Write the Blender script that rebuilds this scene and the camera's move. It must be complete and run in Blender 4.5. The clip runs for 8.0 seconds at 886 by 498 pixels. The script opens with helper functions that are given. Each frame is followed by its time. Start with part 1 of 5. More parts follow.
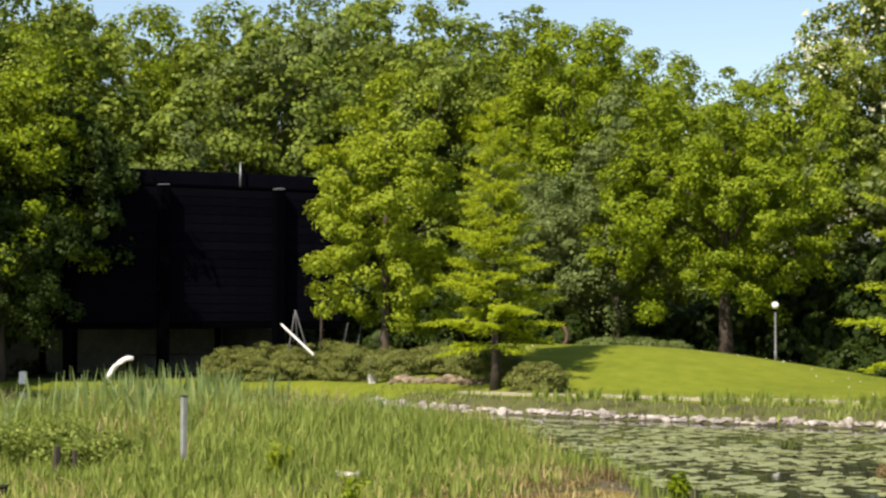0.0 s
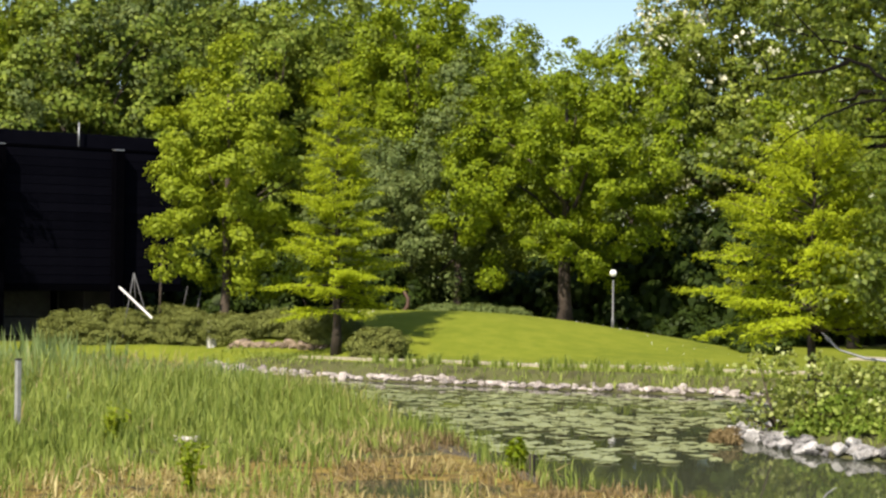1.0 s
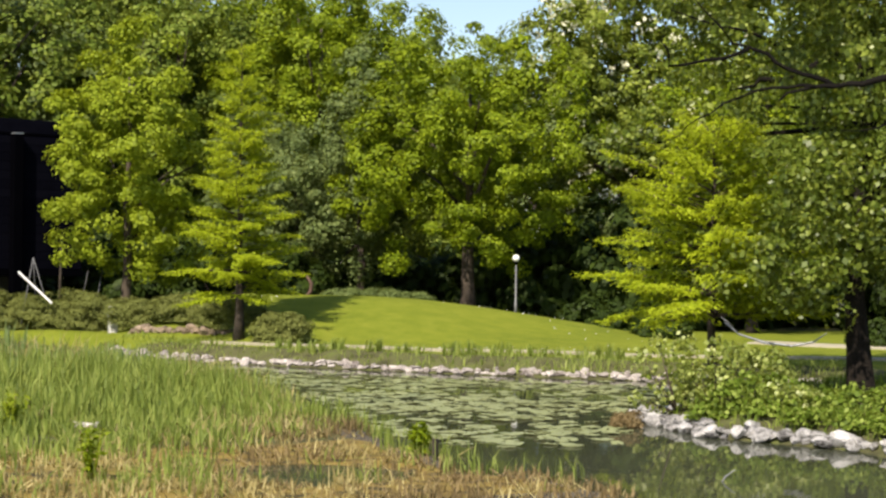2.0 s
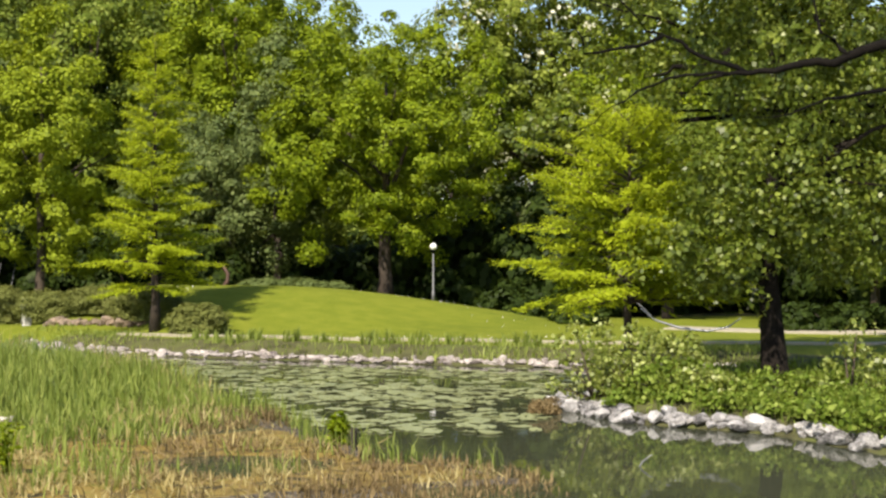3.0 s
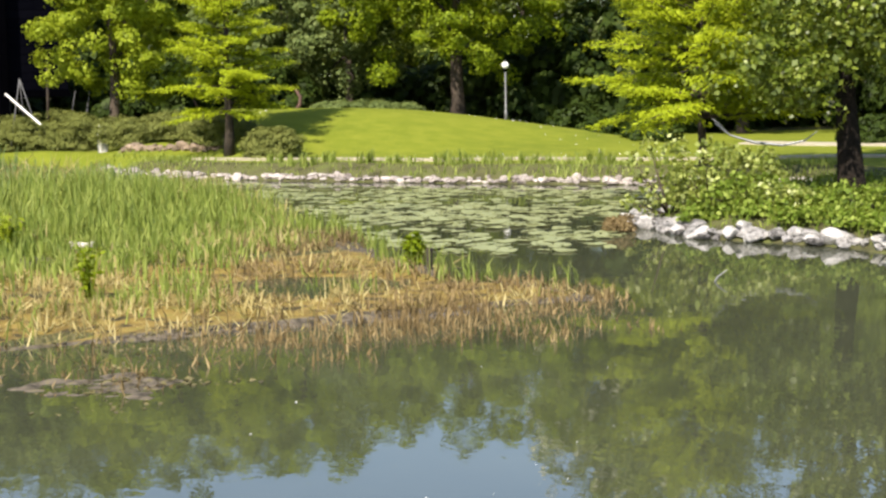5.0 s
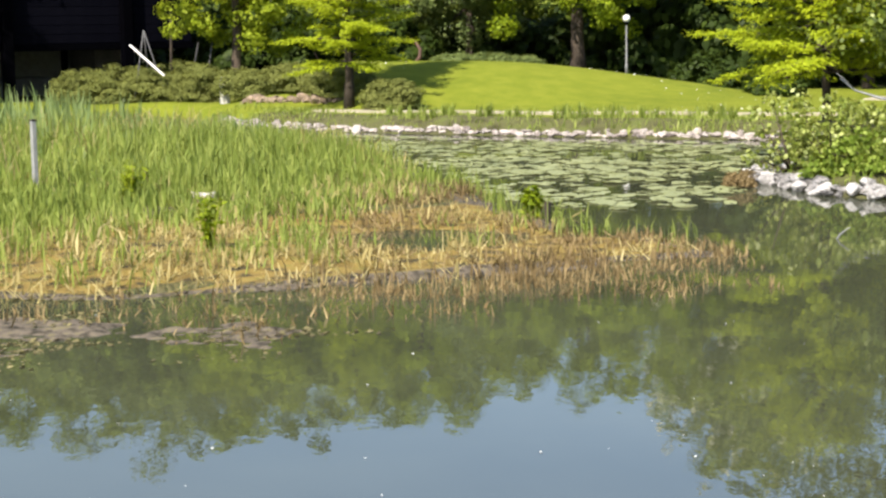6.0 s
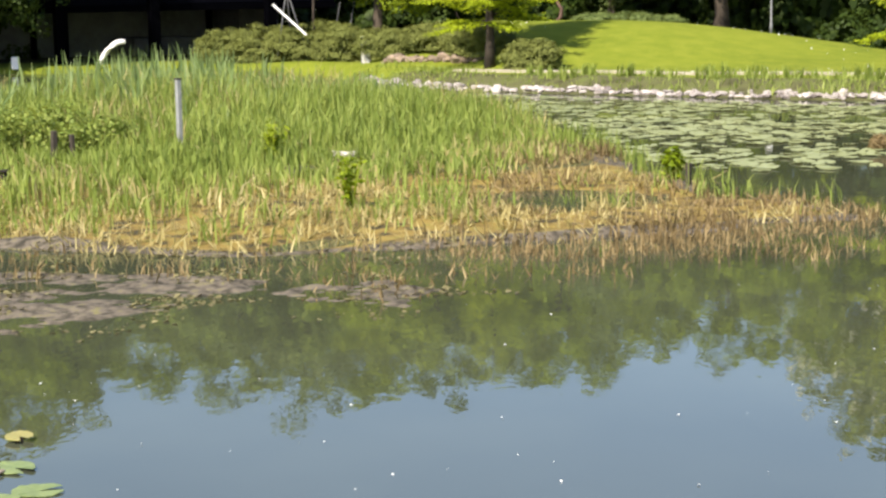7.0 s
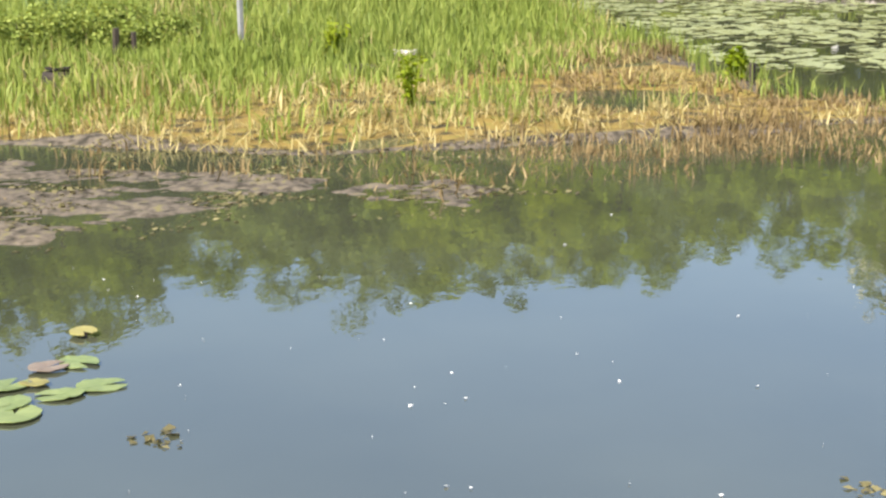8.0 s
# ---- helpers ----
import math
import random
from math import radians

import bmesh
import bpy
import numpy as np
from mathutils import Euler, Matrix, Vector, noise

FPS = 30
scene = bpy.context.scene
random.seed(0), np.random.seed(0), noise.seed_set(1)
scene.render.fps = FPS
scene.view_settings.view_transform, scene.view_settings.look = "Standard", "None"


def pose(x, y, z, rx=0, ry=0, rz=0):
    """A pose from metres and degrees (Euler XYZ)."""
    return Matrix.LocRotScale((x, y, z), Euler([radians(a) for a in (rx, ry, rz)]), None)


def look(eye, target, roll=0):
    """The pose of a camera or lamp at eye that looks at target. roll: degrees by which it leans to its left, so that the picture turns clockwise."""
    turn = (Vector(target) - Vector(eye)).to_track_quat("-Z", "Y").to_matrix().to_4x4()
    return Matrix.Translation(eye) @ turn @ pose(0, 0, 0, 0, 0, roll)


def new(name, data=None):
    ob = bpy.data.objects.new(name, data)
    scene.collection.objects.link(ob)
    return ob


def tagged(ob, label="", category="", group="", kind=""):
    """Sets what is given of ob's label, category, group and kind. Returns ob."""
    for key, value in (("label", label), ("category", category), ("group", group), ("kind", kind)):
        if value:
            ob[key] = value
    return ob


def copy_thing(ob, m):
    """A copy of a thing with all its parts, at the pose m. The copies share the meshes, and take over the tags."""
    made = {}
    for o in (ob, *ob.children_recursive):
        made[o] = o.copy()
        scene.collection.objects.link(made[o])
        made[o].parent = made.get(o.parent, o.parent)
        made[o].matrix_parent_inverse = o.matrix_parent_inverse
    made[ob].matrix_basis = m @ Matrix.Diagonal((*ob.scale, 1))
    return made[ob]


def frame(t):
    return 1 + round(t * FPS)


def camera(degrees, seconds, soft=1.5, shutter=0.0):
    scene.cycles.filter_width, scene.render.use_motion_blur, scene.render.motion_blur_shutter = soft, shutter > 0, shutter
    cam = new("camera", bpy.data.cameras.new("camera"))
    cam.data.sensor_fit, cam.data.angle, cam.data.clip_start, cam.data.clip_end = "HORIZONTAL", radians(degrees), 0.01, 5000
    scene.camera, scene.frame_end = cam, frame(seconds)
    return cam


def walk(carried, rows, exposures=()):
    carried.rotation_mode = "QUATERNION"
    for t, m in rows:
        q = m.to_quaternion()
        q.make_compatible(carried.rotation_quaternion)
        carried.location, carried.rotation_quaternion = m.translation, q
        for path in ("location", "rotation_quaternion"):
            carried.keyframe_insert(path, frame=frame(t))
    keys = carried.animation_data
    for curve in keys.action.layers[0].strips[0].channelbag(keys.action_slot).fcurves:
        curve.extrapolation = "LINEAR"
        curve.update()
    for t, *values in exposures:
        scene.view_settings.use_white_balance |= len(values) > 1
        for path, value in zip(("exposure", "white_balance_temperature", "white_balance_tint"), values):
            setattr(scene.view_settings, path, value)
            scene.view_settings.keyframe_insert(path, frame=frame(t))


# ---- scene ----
# Camera: one standpoint on the near bank, panning and tilting
EYE = 2.9
ROWS = [
    (0.0, -0.029, 2.103, -0.049),
    (0.5, -2.817, 1.445, -0.373),
    (1.0, -5.328, 0.975, -0.634),
    (1.5, -7.056, 0.656, -0.972),
    (1.7, -7.621, 0.559, -0.836),
    (2.8, -10.952, 0.357, -0.335),
    (3.0, -11.325, 0.145, -0.134),
    (3.5, -11.595, -1.073, 0.403),
    (4.0, -11.185, -2.792, 0.553),
    (4.5, -10.321, -4.390, 0.623),
    (4.7, -9.800, -5.006, 0.803),
    (5.8, -5.910, -7.273, 0.971),
    (6.0, -4.939, -7.356, 0.812),
    (6.5, -2.367, -7.632, 0.546),
    (7.0, -0.264, -8.624, 0.891),
    (7.5, 0.950, -10.046, 0.985),
    (8.0, 1.782, -11.955, 0.863),
]
cam = camera(29.0, 8.0, soft=2.5)
walk(cam, [(t, pose(0, 0, EYE, 90 + pitch, roll, yaw)) for t, yaw, pitch, roll in ROWS],
     exposures=[(0.0, 0.62, 6960, 12), (0.5, 0.73, 6910, 12), (1.5, 0.63, 6860, 13), (3.0, 0.67, 6860, 13), (4.0, 0.89, 6800, 13), (4.5, 0.93, 6780, 13), (6.5, 1.06, 6610, 13), (7.5, 1.09, 6610, 13), (8.0, 1.22, 6610, 14)])

# ---- light ----
SUN_FROM = Vector((-0.53, -0.84, 1.0)).normalized()
world = bpy.data.worlds.new("sky")
scene.world = world
world.use_nodes = True
wn = world.node_tree.nodes
sky = wn.new("ShaderNodeTexSky")
sky.sky_type = "NISHITA"
sky.sun_disc = False
sky.sun_elevation = math.asin(SUN_FROM.z)
sky.sun_rotation = math.atan2(SUN_FROM.x, SUN_FROM.y)
sky.air_density, sky.dust_density, sky.ozone_density = 1.0, 0.6, 1.5
wn["Background"].inputs["Strength"].default_value = 0.11
world.node_tree.links.new(sky.outputs[0], wn["Background"].inputs["Color"])
sun_data = bpy.data.lights.new("sun", "SUN")
sun_data.energy, sun_data.angle, sun_data.color = 5.0, radians(0.53), (1.0, 0.93, 0.80)
sun = new("sun", sun_data)
sun.matrix_world = look(SUN_FROM * 60, (0, 0, 0))


# ---- materials ----
def material(name, rough=0.7):
    m = bpy.data.materials.new(name)
    m.use_nodes = True
    b = m.node_tree.nodes["Principled BSDF"]
    b.inputs["Roughness"].default_value = rough
    return m, m.node_tree.nodes, m.node_tree.links, b


def ramp(nodes, stops):
    r = nodes.new("ShaderNodeValToRGB")
    e = r.color_ramp.elements
    while len(e) < len(stops):
        e.new(0.5)
    for el, (p, c) in zip(e, stops):
        el.position, el.color = p, (*c, 1)
    return r


def noise_tex(nodes, links, scale, detail=4.0, coord="Object", stretch=None):
    tc = nodes.new("ShaderNodeTexCoord")
    n = nodes.new("ShaderNodeTexNoise")
    n.inputs["Scale"].default_value, n.inputs["Detail"].default_value = scale, detail
    if stretch:
        mp = nodes.new("ShaderNodeMapping")
        mp.inputs["Scale"].default_value = stretch
        links.new(tc.outputs[coord], mp.inputs["Vector"])
        links.new(mp.outputs[0], n.inputs["Vector"])
    else:
        links.new(tc.outputs[coord], n.inputs["Vector"])
    return n


def math_node(nodes, links, op, a, b):
    n = nodes.new("ShaderNodeMath")
    n.operation = op
    for i, v in enumerate((a, b)):
        if isinstance(v, (int, float)):
            n.inputs[i].default_value = v
        else:
            links.new(v, n.inputs[i])
    return n.outputs[0]


def mixed(nodes, links, fac, a, b, blend="MIX"):
    n = nodes.new("ShaderNodeMix")
    n.data_type, n.blend_type = "RGBA", blend
    for i, v in ((0, fac), (6, a), (7, b)):
        if isinstance(v, (int, float)):
            n.inputs[i].default_value = v
        elif isinstance(v, tuple):
            n.inputs[i].default_value = (*v, 1)
        else:
            links.new(v, n.inputs[i])
    return n.outputs[2]


def bumped(nodes, links, b, height, strength, distance):
    n = nodes.new("ShaderNodeBump")
    n.inputs["Strength"].default_value, n.inputs["Distance"].default_value = strength, distance
    links.new(height, n.inputs["Height"])
    links.new(n.outputs[0], b.inputs["Normal"])


def leaf_material(name, dark, mid, light, rough=0.55, through_light=0.35, gloss=0.15):
    """Foliage: colour varies leaf by leaf and in broad patches; part of the light passes through."""
    m, nodes, links, b = material(name, rough)
    geo = nodes.new("ShaderNodeNewGeometry")
    n = noise_tex(nodes, links, 0.55, 3.0)
    f = math_node(nodes, links, "ADD", math_node(nodes, links, "MULTIPLY", geo.outputs["Random Per Island"], 0.55),
                  math_node(nodes, links, "MULTIPLY", n.outputs["Fac"], 0.5))
    r = ramp(nodes, ((0.1, dark), (0.5, mid), (0.95, light)))
    links.new(f, r.inputs[0])
    links.new(r.outputs[0], b.inputs["Base Color"])
    b.inputs["Specular IOR Level"].default_value = gloss
    t = nodes.new("ShaderNodeBsdfTranslucent")
    warm = mixed(nodes, links, 0.5, r.outputs[0], (light[0] * 1.15, light[1] * 1.05, light[2] * 0.5))
    links.new(warm, t.inputs["Color"])
    mx = nodes.new("ShaderNodeMixShader")
    mx.inputs[0].default_value = through_light
    links.new(b.outputs[0], mx.inputs[1])
    links.new(t.outputs[0], mx.inputs[2])
    links.new(mx.outputs[0], nodes["Material Output"].inputs["Surface"])
    return m


def mottled(name, dark, light, scale, rough=0.8, bump=0.4, distance=0.02, fine=6.0, metal=0.0, gloss=0.5):
    """Stone, soil, bark, paint: two scales of noise and a relief."""
    m, nodes, links, b = material(name, rough)
    a, c = noise_tex(nodes, links, scale), noise_tex(nodes, links, scale * fine, 6.0)
    f = math_node(nodes, links, "ADD", math_node(nodes, links, "MULTIPLY", a.outputs["Fac"], 0.55),
                  math_node(nodes, links, "MULTIPLY", c.outputs["Fac"], 0.45))
    info = nodes.new("ShaderNodeObjectInfo")
    f = math_node(nodes, links, "ADD", f, math_node(nodes, links, "MULTIPLY", math_node(nodes, links, "SUBTRACT", info.outputs["Random"], 0.5), 0.22))
    r = ramp(nodes, ((0.32, dark), (0.68, light)))
    links.new(f, r.inputs[0])
    links.new(r.outputs[0], b.inputs["Base Color"])
    b.inputs["Metallic"].default_value = metal
    b.inputs["Specular IOR Level"].default_value = gloss
    bumped(nodes, links, b, c.outputs["Fac"], bump, distance)
    return m


M_MAPLE = leaf_material("maple_leaves", (0.06, 0.095, 0.004), (0.15, 0.21, 0.008), (0.29, 0.355, 0.017), through_light=0.28)
M_YELLOW = leaf_material("yellow_green_leaves", (0.11, 0.15, 0.008), (0.225, 0.29, 0.018), (0.35, 0.41, 0.035), through_light=0.38)
M_FOREST = leaf_material("forest_leaves", (0.055, 0.088, 0.011), (0.135, 0.19, 0.026), (0.28, 0.33, 0.056), through_light=0.28)
M_GREY = leaf_material("grey_green_leaves", (0.055, 0.085, 0.03), (0.125, 0.172, 0.052), (0.24, 0.29, 0.10), through_light=0.36)
M_CYPRESS = leaf_material("cypress_needles", (0.15, 0.205, 0.009), (0.285, 0.36, 0.015), (0.42, 0.49, 0.026), 0.6, 0.42)
M_POPLAR = leaf_material("glossy_leaves", (0.02, 0.035, 0.003), (0.088, 0.13, 0.011), (0.33, 0.385, 0.07), 0.42, 0.32, 0.42)
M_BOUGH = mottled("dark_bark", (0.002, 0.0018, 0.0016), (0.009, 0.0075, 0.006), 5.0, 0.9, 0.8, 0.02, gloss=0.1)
M_LOCUST = leaf_material("locust_leaves", (0.04, 0.062, 0.008), (0.14, 0.185, 0.02), (0.33, 0.38, 0.07), 0.5, 0.3)
M_BLOSSOM = leaf_material("cream_blossom", (0.40, 0.40, 0.24), (0.56, 0.56, 0.38), (0.72, 0.71, 0.56), 0.7, 0.2)
# Shade on trees, shrubs and undergrowth is put into this darker leaf colour.
M_SHADE = leaf_material("shade_toned_leaves", (0.014, 0.026, 0.006), (0.033, 0.056, 0.009), (0.062, 0.094, 0.015))
M_JUNIPER = leaf_material("juniper_needles", (0.085, 0.1, 0.028), (0.16, 0.182, 0.046), (0.25, 0.27, 0.075), 0.7, 0.25, 0.2)
M_REED = leaf_material("reed_leaves", (0.06, 0.095, 0.016), (0.19, 0.25, 0.05), (0.40, 0.445, 0.125), 0.5, 0.36)
M_REED_BLUE = leaf_material("blue_reed_leaves", (0.055, 0.095, 0.03), (0.15, 0.215, 0.072), (0.33, 0.40, 0.165), 0.45, 0.36, 0.3)
M_STRAW = leaf_material("dry_stalks", (0.16, 0.125, 0.045), (0.33, 0.275, 0.11), (0.54, 0.47, 0.24), 0.7, 0.25, 0.2)
M_RUST = leaf_material("rusty_stalks", (0.06, 0.04, 0.018), (0.165, 0.118, 0.052), (0.36, 0.275, 0.14), 0.8, 0.2, 0.2)
M_WEED = leaf_material("weed_leaves", (0.024, 0.045, 0.005), (0.12, 0.185, 0.02), (0.36, 0.43, 0.095))
M_SPRIG = leaf_material("sunny_shrub_leaves", (0.03, 0.045, 0.005), (0.165, 0.215, 0.03), (0.52, 0.56, 0.19), 0.42, 0.32, 0.5)
M_PAD = leaf_material("lily_pads", (0.155, 0.18, 0.08), (0.245, 0.27, 0.125), (0.345, 0.365, 0.18), 0.4, 0.1, 0.35)
M_PAD_NEAR = mottled("near_lily_pads", (0.13, 0.175, 0.06), (0.23, 0.275, 0.10), 6.0, 0.4, 0.2, 0.004)
M_PAD_YELLOW = mottled("yellow_lily_pads", (0.17, 0.155, 0.05), (0.29, 0.26, 0.08), 9.0, 0.45, 0.2, 0.004)
M_PAD_BROWN = mottled("brown_lily_pads", (0.13, 0.10, 0.075), (0.25, 0.20, 0.15), 9.0, 0.5, 0.2, 0.004)
M_SCUM = leaf_material("pond_scum", (0.05, 0.045, 0.025), (0.13, 0.115, 0.05), (0.27, 0.24, 0.11), 0.7, 0.1, 0.2)
M_BARK = mottled("bark", (0.018, 0.013, 0.010), (0.075, 0.055, 0.038), 4.0, 0.9, 0.8, 0.03)
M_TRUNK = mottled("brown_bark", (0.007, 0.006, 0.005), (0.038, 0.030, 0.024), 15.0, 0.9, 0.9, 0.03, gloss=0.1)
M_BIRCH = mottled("pale_bark", (0.32, 0.31, 0.29), (0.72, 0.70, 0.66), 5.0, 0.7, 0.4, 0.01)
M_ROCK = mottled("shore_stone", (0.09, 0.07, 0.062), (0.60, 0.54, 0.50), 2.8, 0.85, 0.8, 0.04)
M_BOULDER = mottled("grey_boulder", (0.035, 0.031, 0.028), (0.66, 0.64, 0.62), 2.6, 0.85, 1.0, 0.06)
M_SANDSTONE = mottled("rockery_stone", (0.10, 0.075, 0.05), (0.33, 0.25, 0.18), 3.0, 0.85, 0.8, 0.04)
M_PATH = mottled("path_gravel", (0.26, 0.23, 0.16), (0.42, 0.38, 0.28), 2.0, 0.9, 0.3, 0.01)
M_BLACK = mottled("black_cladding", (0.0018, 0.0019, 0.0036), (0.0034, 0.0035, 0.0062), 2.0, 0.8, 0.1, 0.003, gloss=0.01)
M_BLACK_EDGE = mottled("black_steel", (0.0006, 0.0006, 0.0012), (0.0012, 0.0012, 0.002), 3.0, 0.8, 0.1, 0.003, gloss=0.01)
M_CONCRETE = mottled("grey_concrete", (0.055, 0.056, 0.06), (0.12, 0.122, 0.13), 1.5, 0.85, 0.3, 0.01)
M_WHITE = mottled("white_paint", (0.62, 0.60, 0.60), (0.78, 0.76, 0.76), 3.0, 0.45, 0.05, 0.003)
M_POST = mottled("weathered_post", (0.10, 0.105, 0.105), (0.27, 0.275, 0.265), 7.0, 0.7, 0.4, 0.006)
M_METAL = mottled("galvanised_steel", (0.25, 0.26, 0.27), (0.4, 0.41, 0.42), 5.0, 0.45, 0.1, 0.002, metal=0.6)
M_LAMPPOST = mottled("painted_lamp_pole", (0.10, 0.105, 0.11), (0.2, 0.205, 0.21), 5.0, 0.5, 0.1, 0.002)
M_DARKWOOD = mottled("wet_wood", (0.015, 0.011, 0.008), (0.06, 0.045, 0.03), 8.0, 0.8, 0.5, 0.01)
M_STUMP_TOP = mottled("weathered_stump_top", (0.03, 0.025, 0.02), (0.58, 0.54, 0.47), 9.0, 0.85, 0.8, 0.02)
M_UNDERCROFT = mottled("undercroft_wall", (0.045, 0.05, 0.046), (0.12, 0.13, 0.115), 0.8, 0.5, 0.2, 0.01)
M_GLOBE = mottled("opal_globe", (0.72, 0.72, 0.72), (0.85, 0.85, 0.85), 2.0, 0.2, 0.02, 0.002)
M_RED = mottled("rust_red_paint", (0.05, 0.03, 0.022), (0.15, 0.075, 0.055), 3.0, 0.7, 0.1, 0.004)
M_FLECK = mottled("pale_petals", (0.6, 0.6, 0.55), (0.8, 0.8, 0.75), 9.0, 0.6, 0.1, 0.002)


def ground_material():
    m, nodes, links, b = material("ground", 0.95)

    def attr(name):
        a = nodes.new("ShaderNodeAttribute")
        a.attribute_name = name
        return a.outputs["Fac"]
    big, mid, fine = noise_tex(nodes, links, 0.25), noise_tex(nodes, links, 1.7, 6.0), noise_tex(nodes, links, 26.0, 5.0)
    g = ramp(nodes, ((0.32, (0.08, 0.11, 0.008)), (0.5, (0.14, 0.172, 0.012)), (0.7, (0.205, 0.225, 0.022))))
    f = math_node(nodes, links, "ADD", math_node(nodes, links, "MULTIPLY", fine.outputs["Fac"], 0.5),
                  math_node(nodes, links, "ADD", math_node(nodes, links, "MULTIPLY", big.outputs["Fac"], 0.3),
                            math_node(nodes, links, "MULTIPLY", mid.outputs["Fac"], 0.2)))
    links.new(f, g.inputs[0])
    soil = ramp(nodes, ((0.3, (0.04, 0.038, 0.018)), (0.5, (0.085, 0.085, 0.034)), (0.7, (0.10, 0.12, 0.03))))
    links.new(mid.outputs["Fac"], soil.inputs[0])
    mud = ramp(nodes, ((0.34, (0.035, 0.031, 0.022)), (0.46, (0.09, 0.076, 0.056)), (0.58, (0.135, 0.113, 0.086)), (0.68, (0.15, 0.135, 0.06))))
    silt = noise_tex(nodes, links, 9.0, 8.0)
    links.new(silt.outputs["Fac"], mud.inputs[0])
    moss = ramp(nodes, ((0.38, (0.05, 0.042, 0.02)), (0.46, (0.165, 0.115, 0.034)), (0.54, (0.21, 0.15, 0.04)), (0.6, (0.235, 0.172, 0.045)), (0.68, (0.15, 0.15, 0.035))))
    patch = noise_tex(nodes, links, 3.4, 9.0)
    links.new(patch.outputs["Fac"], moss.inputs[0])
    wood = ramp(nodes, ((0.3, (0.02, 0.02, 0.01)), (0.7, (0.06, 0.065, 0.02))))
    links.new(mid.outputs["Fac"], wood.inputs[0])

    def broken(a):
        s = math_node(nodes, links, "ADD", a, math_node(nodes, links, "MULTIPLY", math_node(nodes, links, "SUBTRACT", mid.outputs["Fac"], 0.5), 0.9))
        r = ramp(nodes, ((0.4, (0, 0, 0)), (0.6, (1, 1, 1))))
        links.new(s, r.inputs[0])
        return r.outputs[0]
    dry = ramp(nodes, ((0.45, (0, 0, 0)), (0.75, (0.4, 0.4, 0.4))))
    links.new(mid.outputs["Fac"], dry.inputs[0])
    lawn = mixed(nodes, links, dry.outputs[0], g.outputs[0], (0.20, 0.215, 0.026))
    c = mixed(nodes, links, broken(attr("bank")), lawn, soil.outputs[0])
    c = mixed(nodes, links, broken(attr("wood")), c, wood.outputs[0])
    c = mixed(nodes, links, broken(attr("mud")), c, mud.outputs[0])
    c = mixed(nodes, links, broken(attr("moss")), c, moss.outputs[0])
    links.new(c, b.inputs["Base Color"])
    b.inputs["Specular IOR Level"].default_value = 0.2
    bumped(nodes, links, b, fine.outputs["Fac"], 0.5, 0.03)
    return m


def water_material():
    """Murky pond water: silt seen through a clear surface, which mirrors by its angle."""
    m, nodes, links, b = material("pond_water", 0.9)
    n = noise_tex(nodes, links, 0.35, 3.0)
    r = ramp(nodes, ((0.35, (0.049, 0.055, 0.033)), (0.65, (0.066, 0.073, 0.045))))
    links.new(n.outputs["Fac"], r.inputs[0])
    links.new(r.outputs[0], b.inputs["Base Color"])
    b.inputs["Specular IOR Level"].default_value = 0.0
    ripple = noise_tex(nodes, links, 5.0, 3.0, stretch=(1.0, 0.45, 1.0))
    bump = nodes.new("ShaderNodeBump")
    bump.inputs["Strength"].default_value, bump.inputs["Distance"].default_value = 0.07, 0.02
    links.new(ripple.outputs["Fac"], bump.inputs["Height"])
    gl = nodes.new("ShaderNodeBsdfGlossy")
    gl.inputs["Roughness"].default_value = 0.018
    links.new(bump.outputs[0], gl.inputs["Normal"])
    fr = nodes.new("ShaderNodeFresnel")
    fr.inputs["IOR"].default_value = 2.9
    mx = nodes.new("ShaderNodeMixShader")
    links.new(fr.outputs[0], mx.inputs[0])
    links.new(b.outputs[0], mx.inputs[1])
    links.new(gl.outputs[0], mx.inputs[2])
    links.new(mx.outputs[0], nodes["Material Output"].inputs["Surface"])
    return m


M_GROUND, M_WATER = ground_material(), water_material()

# ---- mesh helpers ----


def make_mesh(name, verts, faces, mat, smooth=False):
    me = bpy.data.meshes.new(name)
    me.from_pydata([tuple(v) for v in verts], [], faces)
    me.materials.append(mat)
    if smooth:
        me.polygons.foreach_set("use_smooth", [True] * len(me.polygons))
    me.update()
    return me


def quads_mesh(name, quads, mat):
    """A mesh of loose quads from an array of shape (n, 4, 3)."""
    n = len(quads)
    me = bpy.data.meshes.new(name)
    me.vertices.add(4 * n)
    me.vertices.foreach_set("co", np.ascontiguousarray(quads, dtype=np.float32).ravel())
    me.loops.add(4 * n)
    me.loops.foreach_set("vertex_index", np.arange(4 * n, dtype=np.int32))
    me.polygons.add(n)
    me.polygons.foreach_set("loop_start", np.arange(0, 4 * n, 4, dtype=np.int32))
    me.materials.append(mat)
    me.update(calc_edges=True)
    me.validate()
    return me


def part(name, mesh, parent, label=""):
    ob = new(name, mesh)
    ob.parent = parent
    return tagged(ob, label)


def thing(name, x, y, z, label, category, group="", turn=0.0, kind=""):
    ob = new(name)
    ob.matrix_basis = pose(x, y, z, 0, 0, turn)
    ob.empty_display_size = 0.2
    return tagged(ob, label, category, group, kind)


